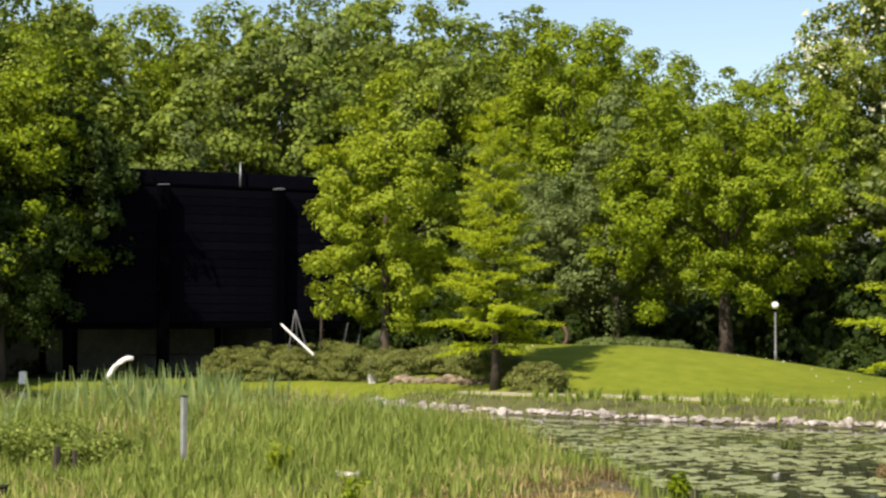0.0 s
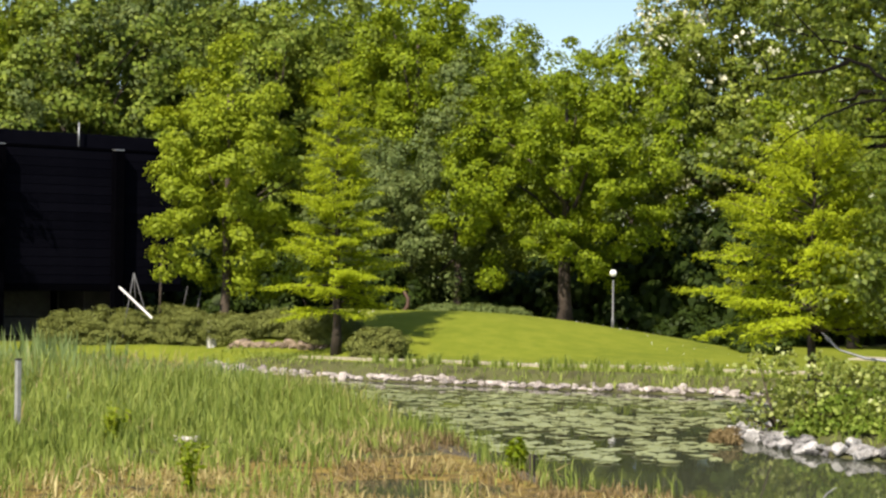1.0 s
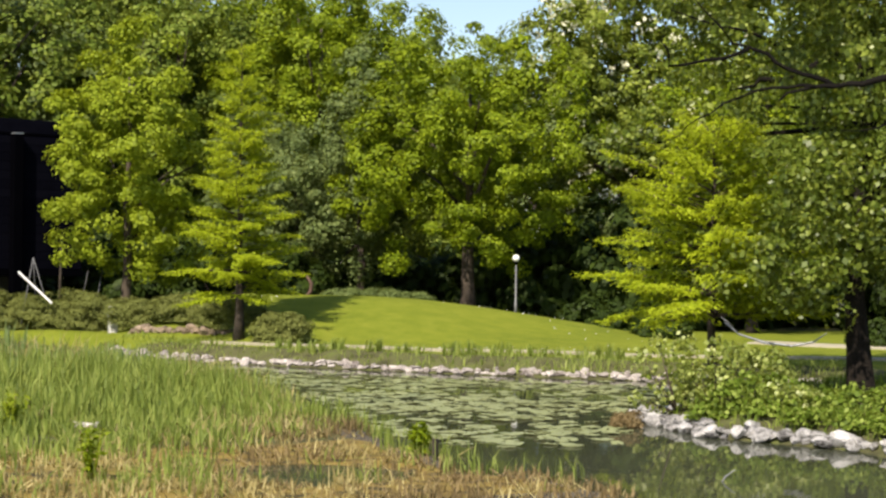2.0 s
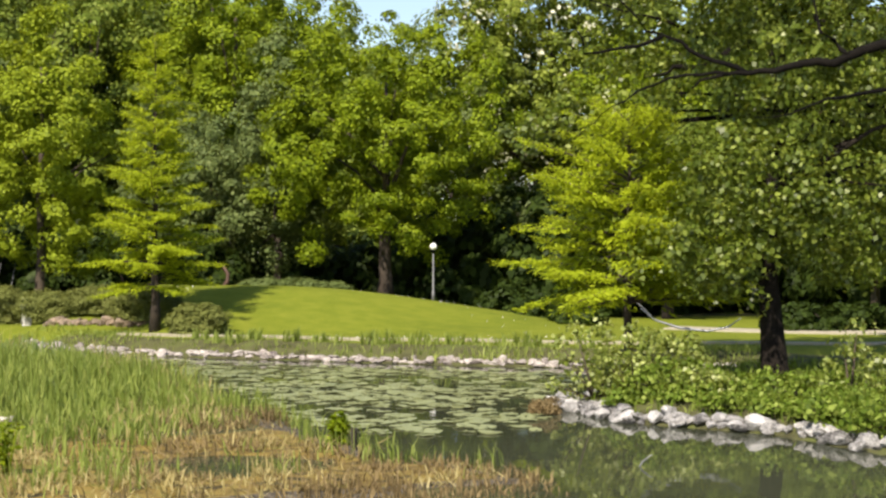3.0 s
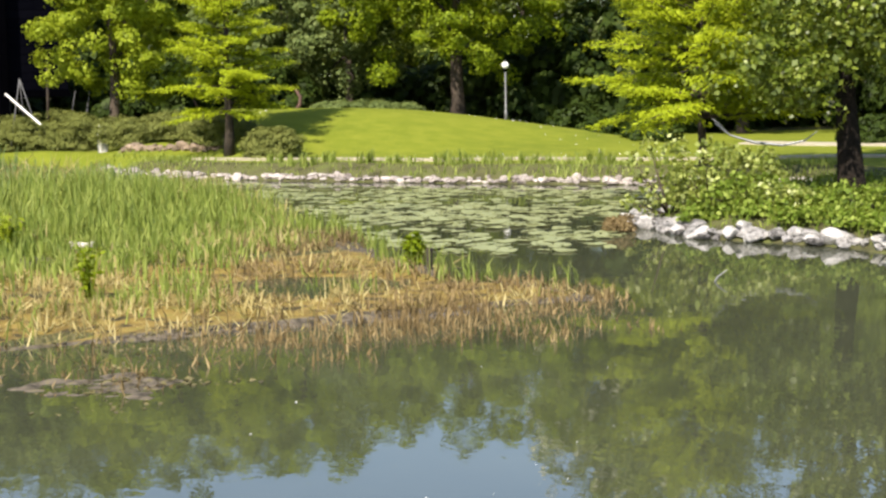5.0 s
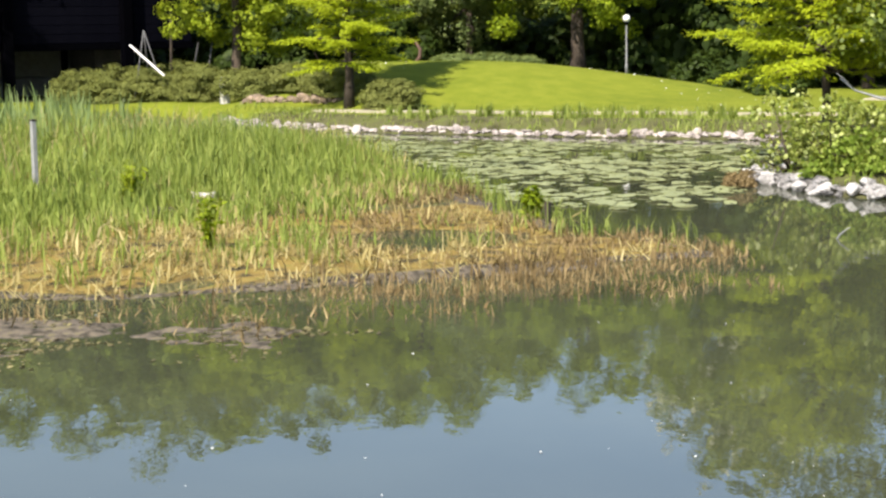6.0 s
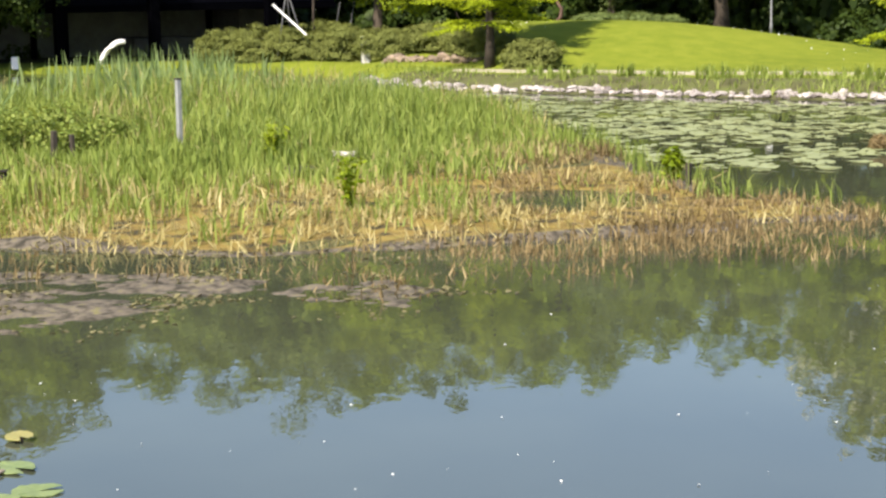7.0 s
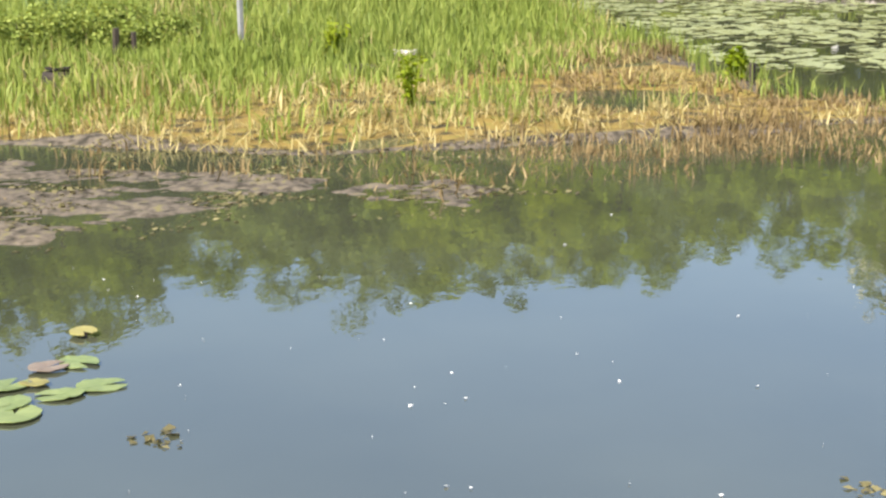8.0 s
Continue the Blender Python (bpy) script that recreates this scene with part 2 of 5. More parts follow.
def tube_arrays(points, radii, sides=8):
    """Vertices and faces of a tapered tube along points."""
    pts = [Vector(p) for p in points]
    verts, faces = [], []
    for i, p in enumerate(pts):
        d = (pts[min(i + 1, len(pts) - 1)] - pts[max(i - 1, 0)]).normalized()
        a = d.orthogonal().normalized() if abs(d.z) < 0.9 else Vector((1, 0, 0))
        a = (a - d * a.dot(d)).normalized()
        b = d.cross(a)
        for k in range(sides):
            t = 2 * math.pi * k / sides
            verts.append(p + (a * math.cos(t) + b * math.sin(t)) * radii[i])
    for i in range(len(pts) - 1):
        for k in range(sides):
            k2 = (k + 1) % sides
            faces.append((i * sides + k, i * sides + k2, (i + 1) * sides + k2, (i + 1) * sides + k))
    faces.append(tuple(range(sides))[::-1])
    faces.append(tuple((len(pts) - 1) * sides + k for k in range(sides)))
    return verts, faces


def tubes_mesh(name, tubes, mat, sides=8):
    verts, faces = [], []
    for points, radii in tubes:
        v, f = tube_arrays(points, radii, sides)
        o = len(verts)
        verts += v
        faces += [tuple(i + o for i in q) for q in f]
    return make_mesh(name, verts, faces, mat, True)


def box_mesh(name, sx, sy, sz, mat, bevel=0.01, base=True):
    bm = bmesh.new()
    bmesh.ops.create_cube(bm, size=1.0, matrix=Matrix.Translation((0, 0, sz / 2 if base else 0)) @ Matrix.Diagonal((sx, sy, sz, 1)))
    if bevel:
        bmesh.ops.bevel(bm, geom=bm.edges[:], offset=bevel, segments=2, profile=0.5, affect="EDGES")
    me = bpy.data.meshes.new(name)
    bm.to_mesh(me)
    bm.free()
    me.materials.append(mat)
    return me


def unit(v):
    return v / np.maximum(np.linalg.norm(v, axis=-1, keepdims=True), 1e-9)


def leaf_quads(rng, c, normal, length, width=0.55, along=None):
    """Folded diamond leaves at c, facing normal."""
    n = unit(normal)
    r = rng.normal(size=c.shape) if along is None else along
    t = unit(r - n * (r * n).sum(1, keepdims=True))
    s = np.cross(n, t)
    L = np.asarray(length).reshape(-1, 1)
    base, tip = c - t * L * 0.5, c + t * L * 0.5 - n * L * 0.12
    left, right = c + s * L * width * 0.5 + n * L * 0.05, c - s * L * width * 0.5 + n * L * 0.05
    return np.stack([base, right, tip, left], 1)


def crown_quads(rng, blobs, clumps, per, spread, leaf, flat=0.8, shell=0.72, up=0.35, ragged=0.12, loose=0.2):
    """Puffs of leaves near the surface of several blobs (x, y, z, rx, ry, rz)."""
    B = np.array(blobs, float)
    w = (B[:, 3] * B[:, 4] + B[:, 3] * B[:, 5] + B[:, 4] * B[:, 5])
    pick = rng.choice(len(B), clumps, p=w / w.sum())
    d = unit(rng.normal(size=(clumps, 3)))
    rad = (shell + (1 - shell) * rng.random((clumps, 1)) ** 0.6) * (1 + ragged * rng.normal(size=(clumps, 1)))
    cc = B[pick, :3] + d * rad * B[pick, 3:]
    i = np.repeat(np.arange(clumps), per)
    size = (spread * (0.7 + 0.9 * rng.random((clumps, 1))))[i]
    o = unit(rng.normal(size=(len(i), 3)) + d[i] * 0.45 + np.array([0, 0, 0.35]))
    off = o * size * (0.45 + 0.75 * rng.random((len(i), 1)) ** 0.7)
    off[:, 2] *= flat
    c = cc[i] + off
    n = o * 0.8 + d[i] * 0.35 + np.array([0, 0, up]) + rng.normal(size=off.shape) * loose
    return leaf_quads(rng, c, n, leaf * (0.6 + 0.8 * rng.random(len(i))), 0.75), cc


def limbs(rng, height, r0, targets, lean=(0.0, 0.0), fork=0.35):
    """A tapered trunk, first in the list, and limbs that reach towards the clumps."""
    top = Vector((lean[0], lean[1], height))
    trunk = []
    for k in range(9):
        f = k / 8
        wob = Vector((rng.normal(), rng.normal(), 0)) * 0.02 * height * f * (1 - f)
        trunk.append(top * f + wob)
    rad = [r0 * (1.35 if k == 0 else 1.0) * (1 - 0.85 * k / 8) for k in range(9)]
    tubes = [(trunk, rad)]
    for c in targets:
        c = Vector(c)
        f = min(0.9, max(fork, c.z / height * (0.45 + 0.3 * rng.random())))
        p0 = top * f
        q = p0.lerp(c, 0.5) + Vector((0, 0, 0.08 * (c - p0).length))
        r = r0 * (1 - 0.85 * f) * 0.6
        tubes.append(([p0, p0.lerp(q, 0.5) + Vector((0, 0, 0.03)), q, c], [r, r * 0.75, r * 0.5, r * 0.15]))
    return tubes


def wooden_parts(tubes, parent, mat):
    """The trunk and each limb as parts of a tree."""
    for k, tube in enumerate(tubes):
        name = "limb" if k else "trunk"
        part(name, tubes_mesh(name, [tube], mat, 6 if k else 10), parent)


def broad_tree(name, x, y, z, height, radius, mat, label, seed, bottom=0.25, lobes=9, clumps=150, per=90, leaf=0.24, spread=0.42,
               trunk=0.28, group="", squash=1.0, bark=None, extra=(), ragged=0.1):
    rng = np.random.default_rng(seed)
    cz0, cz1 = height * bottom, height
    mid, half = (cz0 + cz1) / 2, (cz1 - cz0) / 2
    blobs = [(0, 0, mid, radius * 0.72, radius * 0.72 * squash, half * 0.78)]
    for k in range(lobes):
        a = 2.4 * k + rng.random() * 0.8
        h = -0.75 + 1.5 * (k + 0.5) / lobes
        rr = radius * math.sqrt(max(0.1, 1 - (h * 0.85) ** 2)) * 0.58
        s = radius * (0.36 + 0.16 * rng.random())
        blobs.append((rr * math.cos(a), rr * math.sin(a) * squash, mid + h * half * 0.82, s, s, s * 0.85))
    blobs.append((radius * 0.12 * rng.normal(), 0, cz1 - radius * 0.33, radius * 0.36, radius * 0.36, radius * 0.34))
    blobs += list(extra)
    q, cc = crown_quads(rng, blobs, clumps, per, spread, leaf, 0.78, 0.78, 0.3, ragged, 0.34)
    t = thing(name, x, y, z, label, "tree", group)
    wooden_parts(limbs(rng, height * 0.82, trunk, cc[rng.choice(len(cc), 9, replace=False)]), t, bark or M_BARK)
    part("crown", quads_mesh("crown", q, mat), t)
    return t


def cypress_tree(name, x, y, z, height, reach, label, seed, first=0.16, count=110, trunk=0.14, sprays=34, droop=0.16, lean=(0, 0), taper=0.85, side=None, twig=0.26, slim=0.45):
    """A feathery conifer: level tiers of branches with short needles along side twigs."""
    rng = np.random.default_rng(seed)
    t = thing(name, x, y, z, label, "tree")
    top = Vector((lean[0], lean[1], height))
    pts = [top * (k / 10) + Vector((0.03 * math.sin(k * 1.7), 0.03 * math.cos(k * 1.3), 0)) for k in range(11)]
    rad = [trunk * (1.5 if k == 0 else 1.12 if k == 1 else 1) * (1 - 0.93 * k / 10) for k in range(11)]
    part("trunk", tubes_mesh("trunk", [(pts, rad)], M_BARK, 10), t)
    wood, Q = [], []
    tiers = int(count / 5)
    for k in range(count):
        tier = k // 5
        f = first + (0.98 - first) * min(1.0, (tier + 0.9 * rng.random()) / tiers) ** 0.95
        a = 2.39996 * k + rng.normal() * 0.35
        u = (f - first) / (1 - first)
        L = reach * (1 - u) ** taper * (0.5 + 0.6 * rng.random()) * (0.78 + 0.22 * min(1, u * 6 + 0.2)) + 0.15
        if side:
            L *= 1 + side[2] * max(-0.6, math.cos(a) * side[0] + math.sin(a) * side[1])
        p0 = top * f
        rise = 0.08 + 0.6 * u + 0.13 * rng.normal()
        d = Vector((math.cos(a), math.sin(a), 0))
        sway = Vector((-d.y, d.x, 0)) * rng.normal() * 0.12 * L
        path = []
        for j in range(6):
            s = j / 5
            path.append(p0 + d * L * s + sway * s * s + Vector((0, 0, L * (rise * s - droop * s ** 2.2))))
        r = 0.022 * (1 - 0.6 * u) * (L / reach + 0.4) * reach / 2.2
        wood.append((path, [r * (1 - 0.85 * j / 5) + 0.002 for j in range(6)]))
        m = int(sprays * (0.3 + L))
        s = 0.1 + 0.9 * rng.random(m) ** 0.75
        P = np.array(path)
        base = np.stack([np.interp(s, np.linspace(0, 1, 6), P[:, i]) for i in range(3)], 1)
        ahead = np.array(d)
        sidew = np.array([-d.y, d.x, 0.0])
        sgn = np.where(rng.random(m) < 0.5, -1.0, 1.0)[:, None]
        tw = unit(ahead * 0.8 + sidew * sgn * (0.8 + 0.4 * rng.random((m, 1))) + np.array([0, 0, -0.1]) + rng.normal(size=(m, 3)) * 0.16)
        tl = twig * (0.5 + 0.7 * rng.random((m, 1))) * (0.5 + 0.8 * (1 - s[:, None])) * (0.6 + 0.45 * (1 - u))
        for e in (0.15, 0.4, 0.65, 0.9, 1.1):
            c = base + tw * tl * e * 1.5 + rng.normal(size=(m, 3)) * 0.03
            nrm = np.array([-0.25, -0.3, 1.0]) + rng.normal(size=(m, 3)) * 0.45
            Q.append(leaf_quads(rng, c, nrm, np.minimum(tl[:, 0] * 0.6, 0.2), slim, tw + rng.normal(size=(m, 3)) * 0.45))
    tagged(part("branch_work", tubes_mesh("branch_work", wood, M_BARK, 5), t), kind="stuff")
    tagged(part("needle_cover", quads_mesh("needle_cover", np.concatenate(Q), M_CYPRESS), t), kind="stuff")
    return t


def shrub(name, x, y, z, rx, ry, rz, mat, label, seed, clumps=60, per=70, leaf=0.12, spread=0.2, group="", category="shrub", flat=0.8, up=0.35, shell=0.72, loose=0.2):
    rng = np.random.default_rng(seed)
    blobs = [(0, 0, rz * 0.35, rx * 0.8, ry * 0.8, rz * 0.6)]
    for k in range(6):
        a = k * 1.05 + rng.random() * 0.5
        blobs.append((rx * 0.55 * math.cos(a), ry * 0.55 * math.sin(a), rz * (0.25 + 0.25 * rng.random()), rx * 0.42, ry * 0.42, rz * 0.5))
    q, cc = crown_quads(rng, blobs, clumps, per, spread, leaf, flat, shell, up, 0.12, loose)
    q[:, :, 2] = np.maximum(q[:, :, 2], 0.0)
    t = thing(name, x, y, z, label, category, group)
    stems = [([Vector((0, 0, 0)), Vector(c) * 0.5, Vector(c)], [0.03, 0.02, 0.006]) for c in cc[rng.choice(len(cc), 8, replace=False)]]
    tagged(part("branch_work", tubes_mesh("branch_work", stems, M_BARK, 5), t), kind="stuff")
    part("foliage", quads_mesh("foliage", q, mat), t)
    return t


# ---- the ground: one sheet with the pond hollowed out ----
POND = [(-17, 6), (14, 6), (13.0, 13.5), (11.9, 18.3), (11.1, 23.1), (10.8, 24.6), (10.5, 26.1), (9.8, 27.0), (8.8, 28.2), (8.5, 31.5), (10.3, 34.1), (13.0, 37.1), (15.2, 39.8), (11.5, 41.9), (8.9, 43.4), (6.2, 45.2), (3.4, 47.3), (0.3, 49.4), (-2.0, 52.7), (-2.6, 54.5), (-3.1, 57.0), (-4.6, 59.4), (-7.0, 61.2), (-10.0, 62.8), (-13.5, 64.2), (-16.2, 64.0), (-17.4, 60.5), (-18.2, 50), (-18.5, 20)]
ISLAND = [(-18.4, 19.2), (-7.3, 19.6), (-5.1, 19.9), (-3.1, 18.9), (-1.4, 18.8), (0.2, 19.4), (1.4, 19.6), (2.7, 20.0), (4.1, 20.8), (5.3, 21.0), (5.4, 21.5), (4.5, 22.7), (3.9, 23.6), (3.6, 25.1), (3.1, 28.4), (2.6, 32.9), (1.5, 40.0), (0.0, 45.1), (-3.0, 51.6), (-6.5, 53.2), (-12, 54.0), (-18.4, 53)]
MUD_A = [(-12.6, 13.4), (-4.2, 14.0), (-3.9, 14.2), (-3.35, 15.0), (-2.75, 15.5), (-2.25, 16.0), (-1.8, 17.1), (-2.7, 17.55), (-3.8, 17.9), (-5.6, 18.5), (-12.9, 18.9)]
MUD_B = [(-1.7, 16.8), (-1.2, 15.8), (-0.3, 15.7), (0.1, 16.5), (-0.7, 17.0)]
LILIES = [(4.0, 27.0), (5.6, 26.4), (7.1, 26.8), (8.1, 30.2), (9.2, 34.3), (12.0, 38.6), (10.7, 41.6), (6.1, 44.2), (3.1, 46.1), (0.5, 48.0), (1.5, 41.5), (2.8, 34.0), (3.4, 29.0)]


def signed(poly, X, Y):
    """Signed distance to a polygon's edge, positive inside."""
    best = np.full(X.shape, 1e9)
    inside = np.zeros(X.shape, bool)
    for (x0, y0), (x1, y1) in zip(poly, poly[1:] + poly[:1]):
        dx, dy = x1 - x0, y1 - y0
        t = np.clip(((X - x0) * dx + (Y - y0) * dy) / (dx * dx + dy * dy), 0, 1)
        best = np.minimum(best, np.hypot(X - x0 - t * dx, Y - y0 - t * dy))
        if dy != 0:
            inside ^= ((y0 > Y) != (y1 > Y)) & (X < (Y - y0) * dx / dy + x0)
    return np.where(inside, best, -best)


def smooth(a, b, v):
    t = np.clip((v - a) / (b - a), 0, 1)
    return t * t * (3 - 2 * t)


def waves(X, Y, s, seed):
    """Cheap smooth noise in -1..1."""
    r = np.random.default_rng(seed)
    v = 0
    for k in range(7):
        a, f, p = r.random() * 6.28, s * (0.6 + 0.9 * r.random()), r.random() * 6.28
        v = v + np.sin((X * math.cos(a) + Y * math.sin(a)) * f + p)
    return v / 4.0


def ground_height(X, Y):
    X, Y = np.asarray(X, float), np.asarray(Y, float)
    d = -signed(POND, X, Y)
    land = 0.42 * smooth(-0.1, 1.6, d) + 0.03 * waves(X, Y, 1.2, 3)
    rise = smooth(51, 59.5, Y - 3.0 * (1 - smooth(0.5, 3.0, X))) * (1 - smooth(63, 72, Y))
    side = smooth(-2.6, 0.6, X) * (1 - smooth(6, 19, X))
    land = land + 1.3 * rise * side * (d > 0)
    land = land - 0.2 * smooth(61, 66, Y) * (1 - smooth(-6, -2, X))
    land = land + 0.9 * (1 - smooth(0.5, 5.5, Y)) * (1 - smooth(12, 30, np.abs(X)))
    bed = np.maximum(-1.3, d * 0.5)
    h = np.where(d > 0, np.maximum(land, 0.02), bed)
    isl = signed(ISLAND, X, Y)
    top = 0.06 + 0.05 * waves(X, Y, 2.2, 5) + 0.06 * smooth(1, 5, isl)
    pool = np.exp(-(((X - 1.8) / 1.2) ** 2 + ((Y - 23.4) / 0.95) ** 2))
    h = np.where(isl > -0.6, np.maximum(h, -0.12 + (top + 0.12) * smooth(-0.5, 0.25, isl + 0.18 * waves(X, Y, 3.1, 8)) - 0.3 * pool), h)
    for poly, s in ((MUD_A, 11), (MUD_B, 12)):
        m = signed(poly, X, Y)
        flat = 0.007 + 0.026 * waves(X, Y * 2.2, 2.6, s) + 0.022 * waves(X, Y * 2.4, 6.0, s + 5) + 0.014 * waves(X, Y * 2, 13.0, s + 7) + 0.012 * waves(X, Y * 2, 24.0, s + 8)
        h = np.where(m > -0.5, np.maximum(h, -0.1 + (flat + 0.1) * smooth(-0.4, 0.1, m + 0.15 * waves(X, Y, 5.0, s + 1) + 0.12 * waves(X, Y, 12.0, s + 2))), h)
    return h


def gz(x, y):
    return float(ground_height(np.array([x]), np.array([y]))[0])


def build_ground():
    fx = np.concatenate([[-2500, -900, -300, -150, -90, -60, -48], np.arange(-40, -20, 0.8), np.arange(-20, -7, 0.2), np.arange(-7, 0.6, 0.075), np.arange(0.7, 21, 0.2), np.arange(21.6, 42, 0.8), [48, 60, 90, 150, 300, 900, 2500]])
    fy = np.concatenate([[-2500, -900, -300, -100, -40, -15, -6, -2], np.arange(0, 14.5, 0.5), np.arange(14.55, 20, 0.07), np.arange(20.05, 29, 0.14), np.arange(29.2, 66, 0.3), np.arange(67, 100, 2.0), [120, 180, 300, 900, 2500]])
    X, Y = np.meshgrid(fx, fy)
    Z = ground_height(X, Y)
    nx, ny = len(fx), len(fy)
    idx = np.arange(nx * ny).reshape(ny, nx)
    faces = np.stack([idx[:-1, :-1], idx[:-1, 1:], idx[1:, 1:], idx[1:, :-1]], -1).reshape(-1, 4)
    me = make_mesh("ground", np.stack([X, Y, Z], -1).reshape(-1, 3), faces.tolist(), M_GROUND, True)
    d, isl = -signed(POND, X, Y), signed(ISLAND, X, Y)
    m = np.maximum(signed(MUD_A, X, Y), signed(MUD_B, X, Y))
    bank = np.where(d < 0, 1.0, 1 - smooth(0.8, 2.8, d + 2.2 * (1 - smooth(-3, 0, X))))
    bank = np.maximum(bank, smooth(7.5, 8.5, X) * (1 - smooth(38.5, 41, Y)))
    mud = np.clip(np.maximum(smooth(-0.6, 0.1, m), smooth(-0.8, -0.2, isl) * (1 - smooth(0.3, 0.9, isl))), 0, 1)
    moss = smooth(0.05, 0.6, isl) * (1 - smooth(24.0, 27.5, Y - 1.8 * smooth(0, 3, X)))
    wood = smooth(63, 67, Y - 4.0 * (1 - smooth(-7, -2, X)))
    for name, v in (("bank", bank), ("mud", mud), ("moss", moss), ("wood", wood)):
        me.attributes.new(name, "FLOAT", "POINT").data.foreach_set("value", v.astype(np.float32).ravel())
    tagged(new("ground", me), "grassy bank with lawn mound, mud flats and pond bed", "ground", kind="structure")


build_ground()
water = new("water", make_mesh("water", [(-23.5, 5.6, 0), (17, 5.6, 0), (17, 66.4, 0), (-23.5, 66.4, 0)], [(0, 1, 2, 3)], M_WATER))
tagged(water, "still murky green pond water mirroring trees and sky", "water", kind="structure")


def ribbon(name, line, width, lift, mat, label):
    """A paved strip that lies on the ground along a line of plan points."""
    pts = []
    for (x0, y0), (x1, y1) in zip(line, line[1:]):
        n = max(1, int(math.hypot(x1 - x0, y1 - y0) / 0.5))
        pts += [(x0 + (x1 - x0) * k / n, y0 + (y1 - y0) * k / n) for k in range(n)]
    pts.append(line[-1])
    verts, faces = [], []
    for i, (x, y) in enumerate(pts):
        a, b = pts[max(0, i - 1)], pts[min(len(pts) - 1, i + 1)]
        dx, dy = b[0] - a[0], b[1] - a[1]
        l = math.hypot(dx, dy)
        nx, ny = -dy / l * width / 2, dx / l * width / 2
        zc = max(gz(x, y), gz(x + nx, y + ny), gz(x - nx, y - ny)) + lift
        verts += [(x - nx, y - ny, zc - 0.3), (x - nx, y - ny, zc), (x + nx, y + ny, zc + 0.01), (x + nx, y + ny, zc - 0.3)]
    for i in range(len(pts) - 1):
        for k in range(3):
            faces.append((4 * i + k, 4 * i + 4 + k, 4 * i + 5 + k, 4 * i + 1 + k))
    return tagged(new(name, make_mesh(name, verts, faces, mat)), label, "path", kind="structure")


ribbon("path", [(0.6, 52.6), (1.5, 51.9), (5.3, 49.4), (9, 47.5), (11.9, 45.9), (15, 44.9), (20, 43.9), (27, 42.5)], 0.5, 0.06, M_PATH,
       "narrow pale gravel path along the pond bank")
ribbon("path_back", [(18.5, 54), (23, 50.6), (32, 46.5)], 1.7, 0.04, M_PATH, "wide pale gravel path behind the trees")


def at(bearing, distance):
    """Plan point at a compass bearing (degrees from y towards x) and distance from the standpoint."""
    return distance * math.sin(radians(bearing)), distance * math.cos(radians(bearing))


# ---- the black building on columns ----
def building():
    bx, by = at(-9.35, 71)
    ang = math.degrees(math.atan2(4.6, 7.6))
    h = thing("building", bx, by, 0.0, "black box-like building raised on slim columns", "building", turn=ang)
    soffit, top, roof = 2.45, 8.05, 8.85
    left, right, deep = -5.2, 8.4, 13.0

    def slab(name, x0, x1, y0, y1, z0, z1, mat, parent=h, bevel=0.02, label=""):
        ob = part(name, box_mesh(name, x1 - x0, y1 - y0, z1 - z0, mat, bevel), parent, label)
        ob.matrix_basis = pose((x0 + x1) / 2, (y0 + y1) / 2, z0)
        return ob
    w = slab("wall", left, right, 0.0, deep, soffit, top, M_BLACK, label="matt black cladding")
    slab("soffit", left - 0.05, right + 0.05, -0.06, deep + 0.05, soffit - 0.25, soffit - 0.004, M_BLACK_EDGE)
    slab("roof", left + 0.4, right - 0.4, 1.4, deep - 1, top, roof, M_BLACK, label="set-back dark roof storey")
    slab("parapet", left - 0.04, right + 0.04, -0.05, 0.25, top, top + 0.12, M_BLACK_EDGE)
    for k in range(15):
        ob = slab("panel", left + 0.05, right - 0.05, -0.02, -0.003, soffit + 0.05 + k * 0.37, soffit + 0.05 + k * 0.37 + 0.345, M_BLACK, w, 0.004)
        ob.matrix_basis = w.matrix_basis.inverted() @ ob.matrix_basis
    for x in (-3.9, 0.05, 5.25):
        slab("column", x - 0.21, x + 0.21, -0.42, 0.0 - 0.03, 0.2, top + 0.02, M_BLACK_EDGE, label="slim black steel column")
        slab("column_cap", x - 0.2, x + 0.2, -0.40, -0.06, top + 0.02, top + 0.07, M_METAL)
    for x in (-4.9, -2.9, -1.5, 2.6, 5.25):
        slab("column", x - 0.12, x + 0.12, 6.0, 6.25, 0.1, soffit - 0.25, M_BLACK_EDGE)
    part("mast", tubes_mesh("mast", [([(4.1, 1.2, top), (4.1, 1.2, top + 1.25)], [0.045, 0.03])], M_METAL), h, "grey roof mast")
    slab("ground_floor_wall", left + 0.6, 6.0, 7.2, 7.4, 0.1, soffit - 0.25, M_UNDERCROFT, label="dim grey-green recessed ground-floor wall")
    slab("core", 6.2, 8.2, 5.0, 9.0, 0.1, soffit - 0.25, M_CONCRETE, label="grey concrete ground-floor room")
    slab("ramp", 1.2, 4.4, 5.0, 7.1, 0.1, 1.0, M_CONCRETE, label="grey concrete plinth")


building()

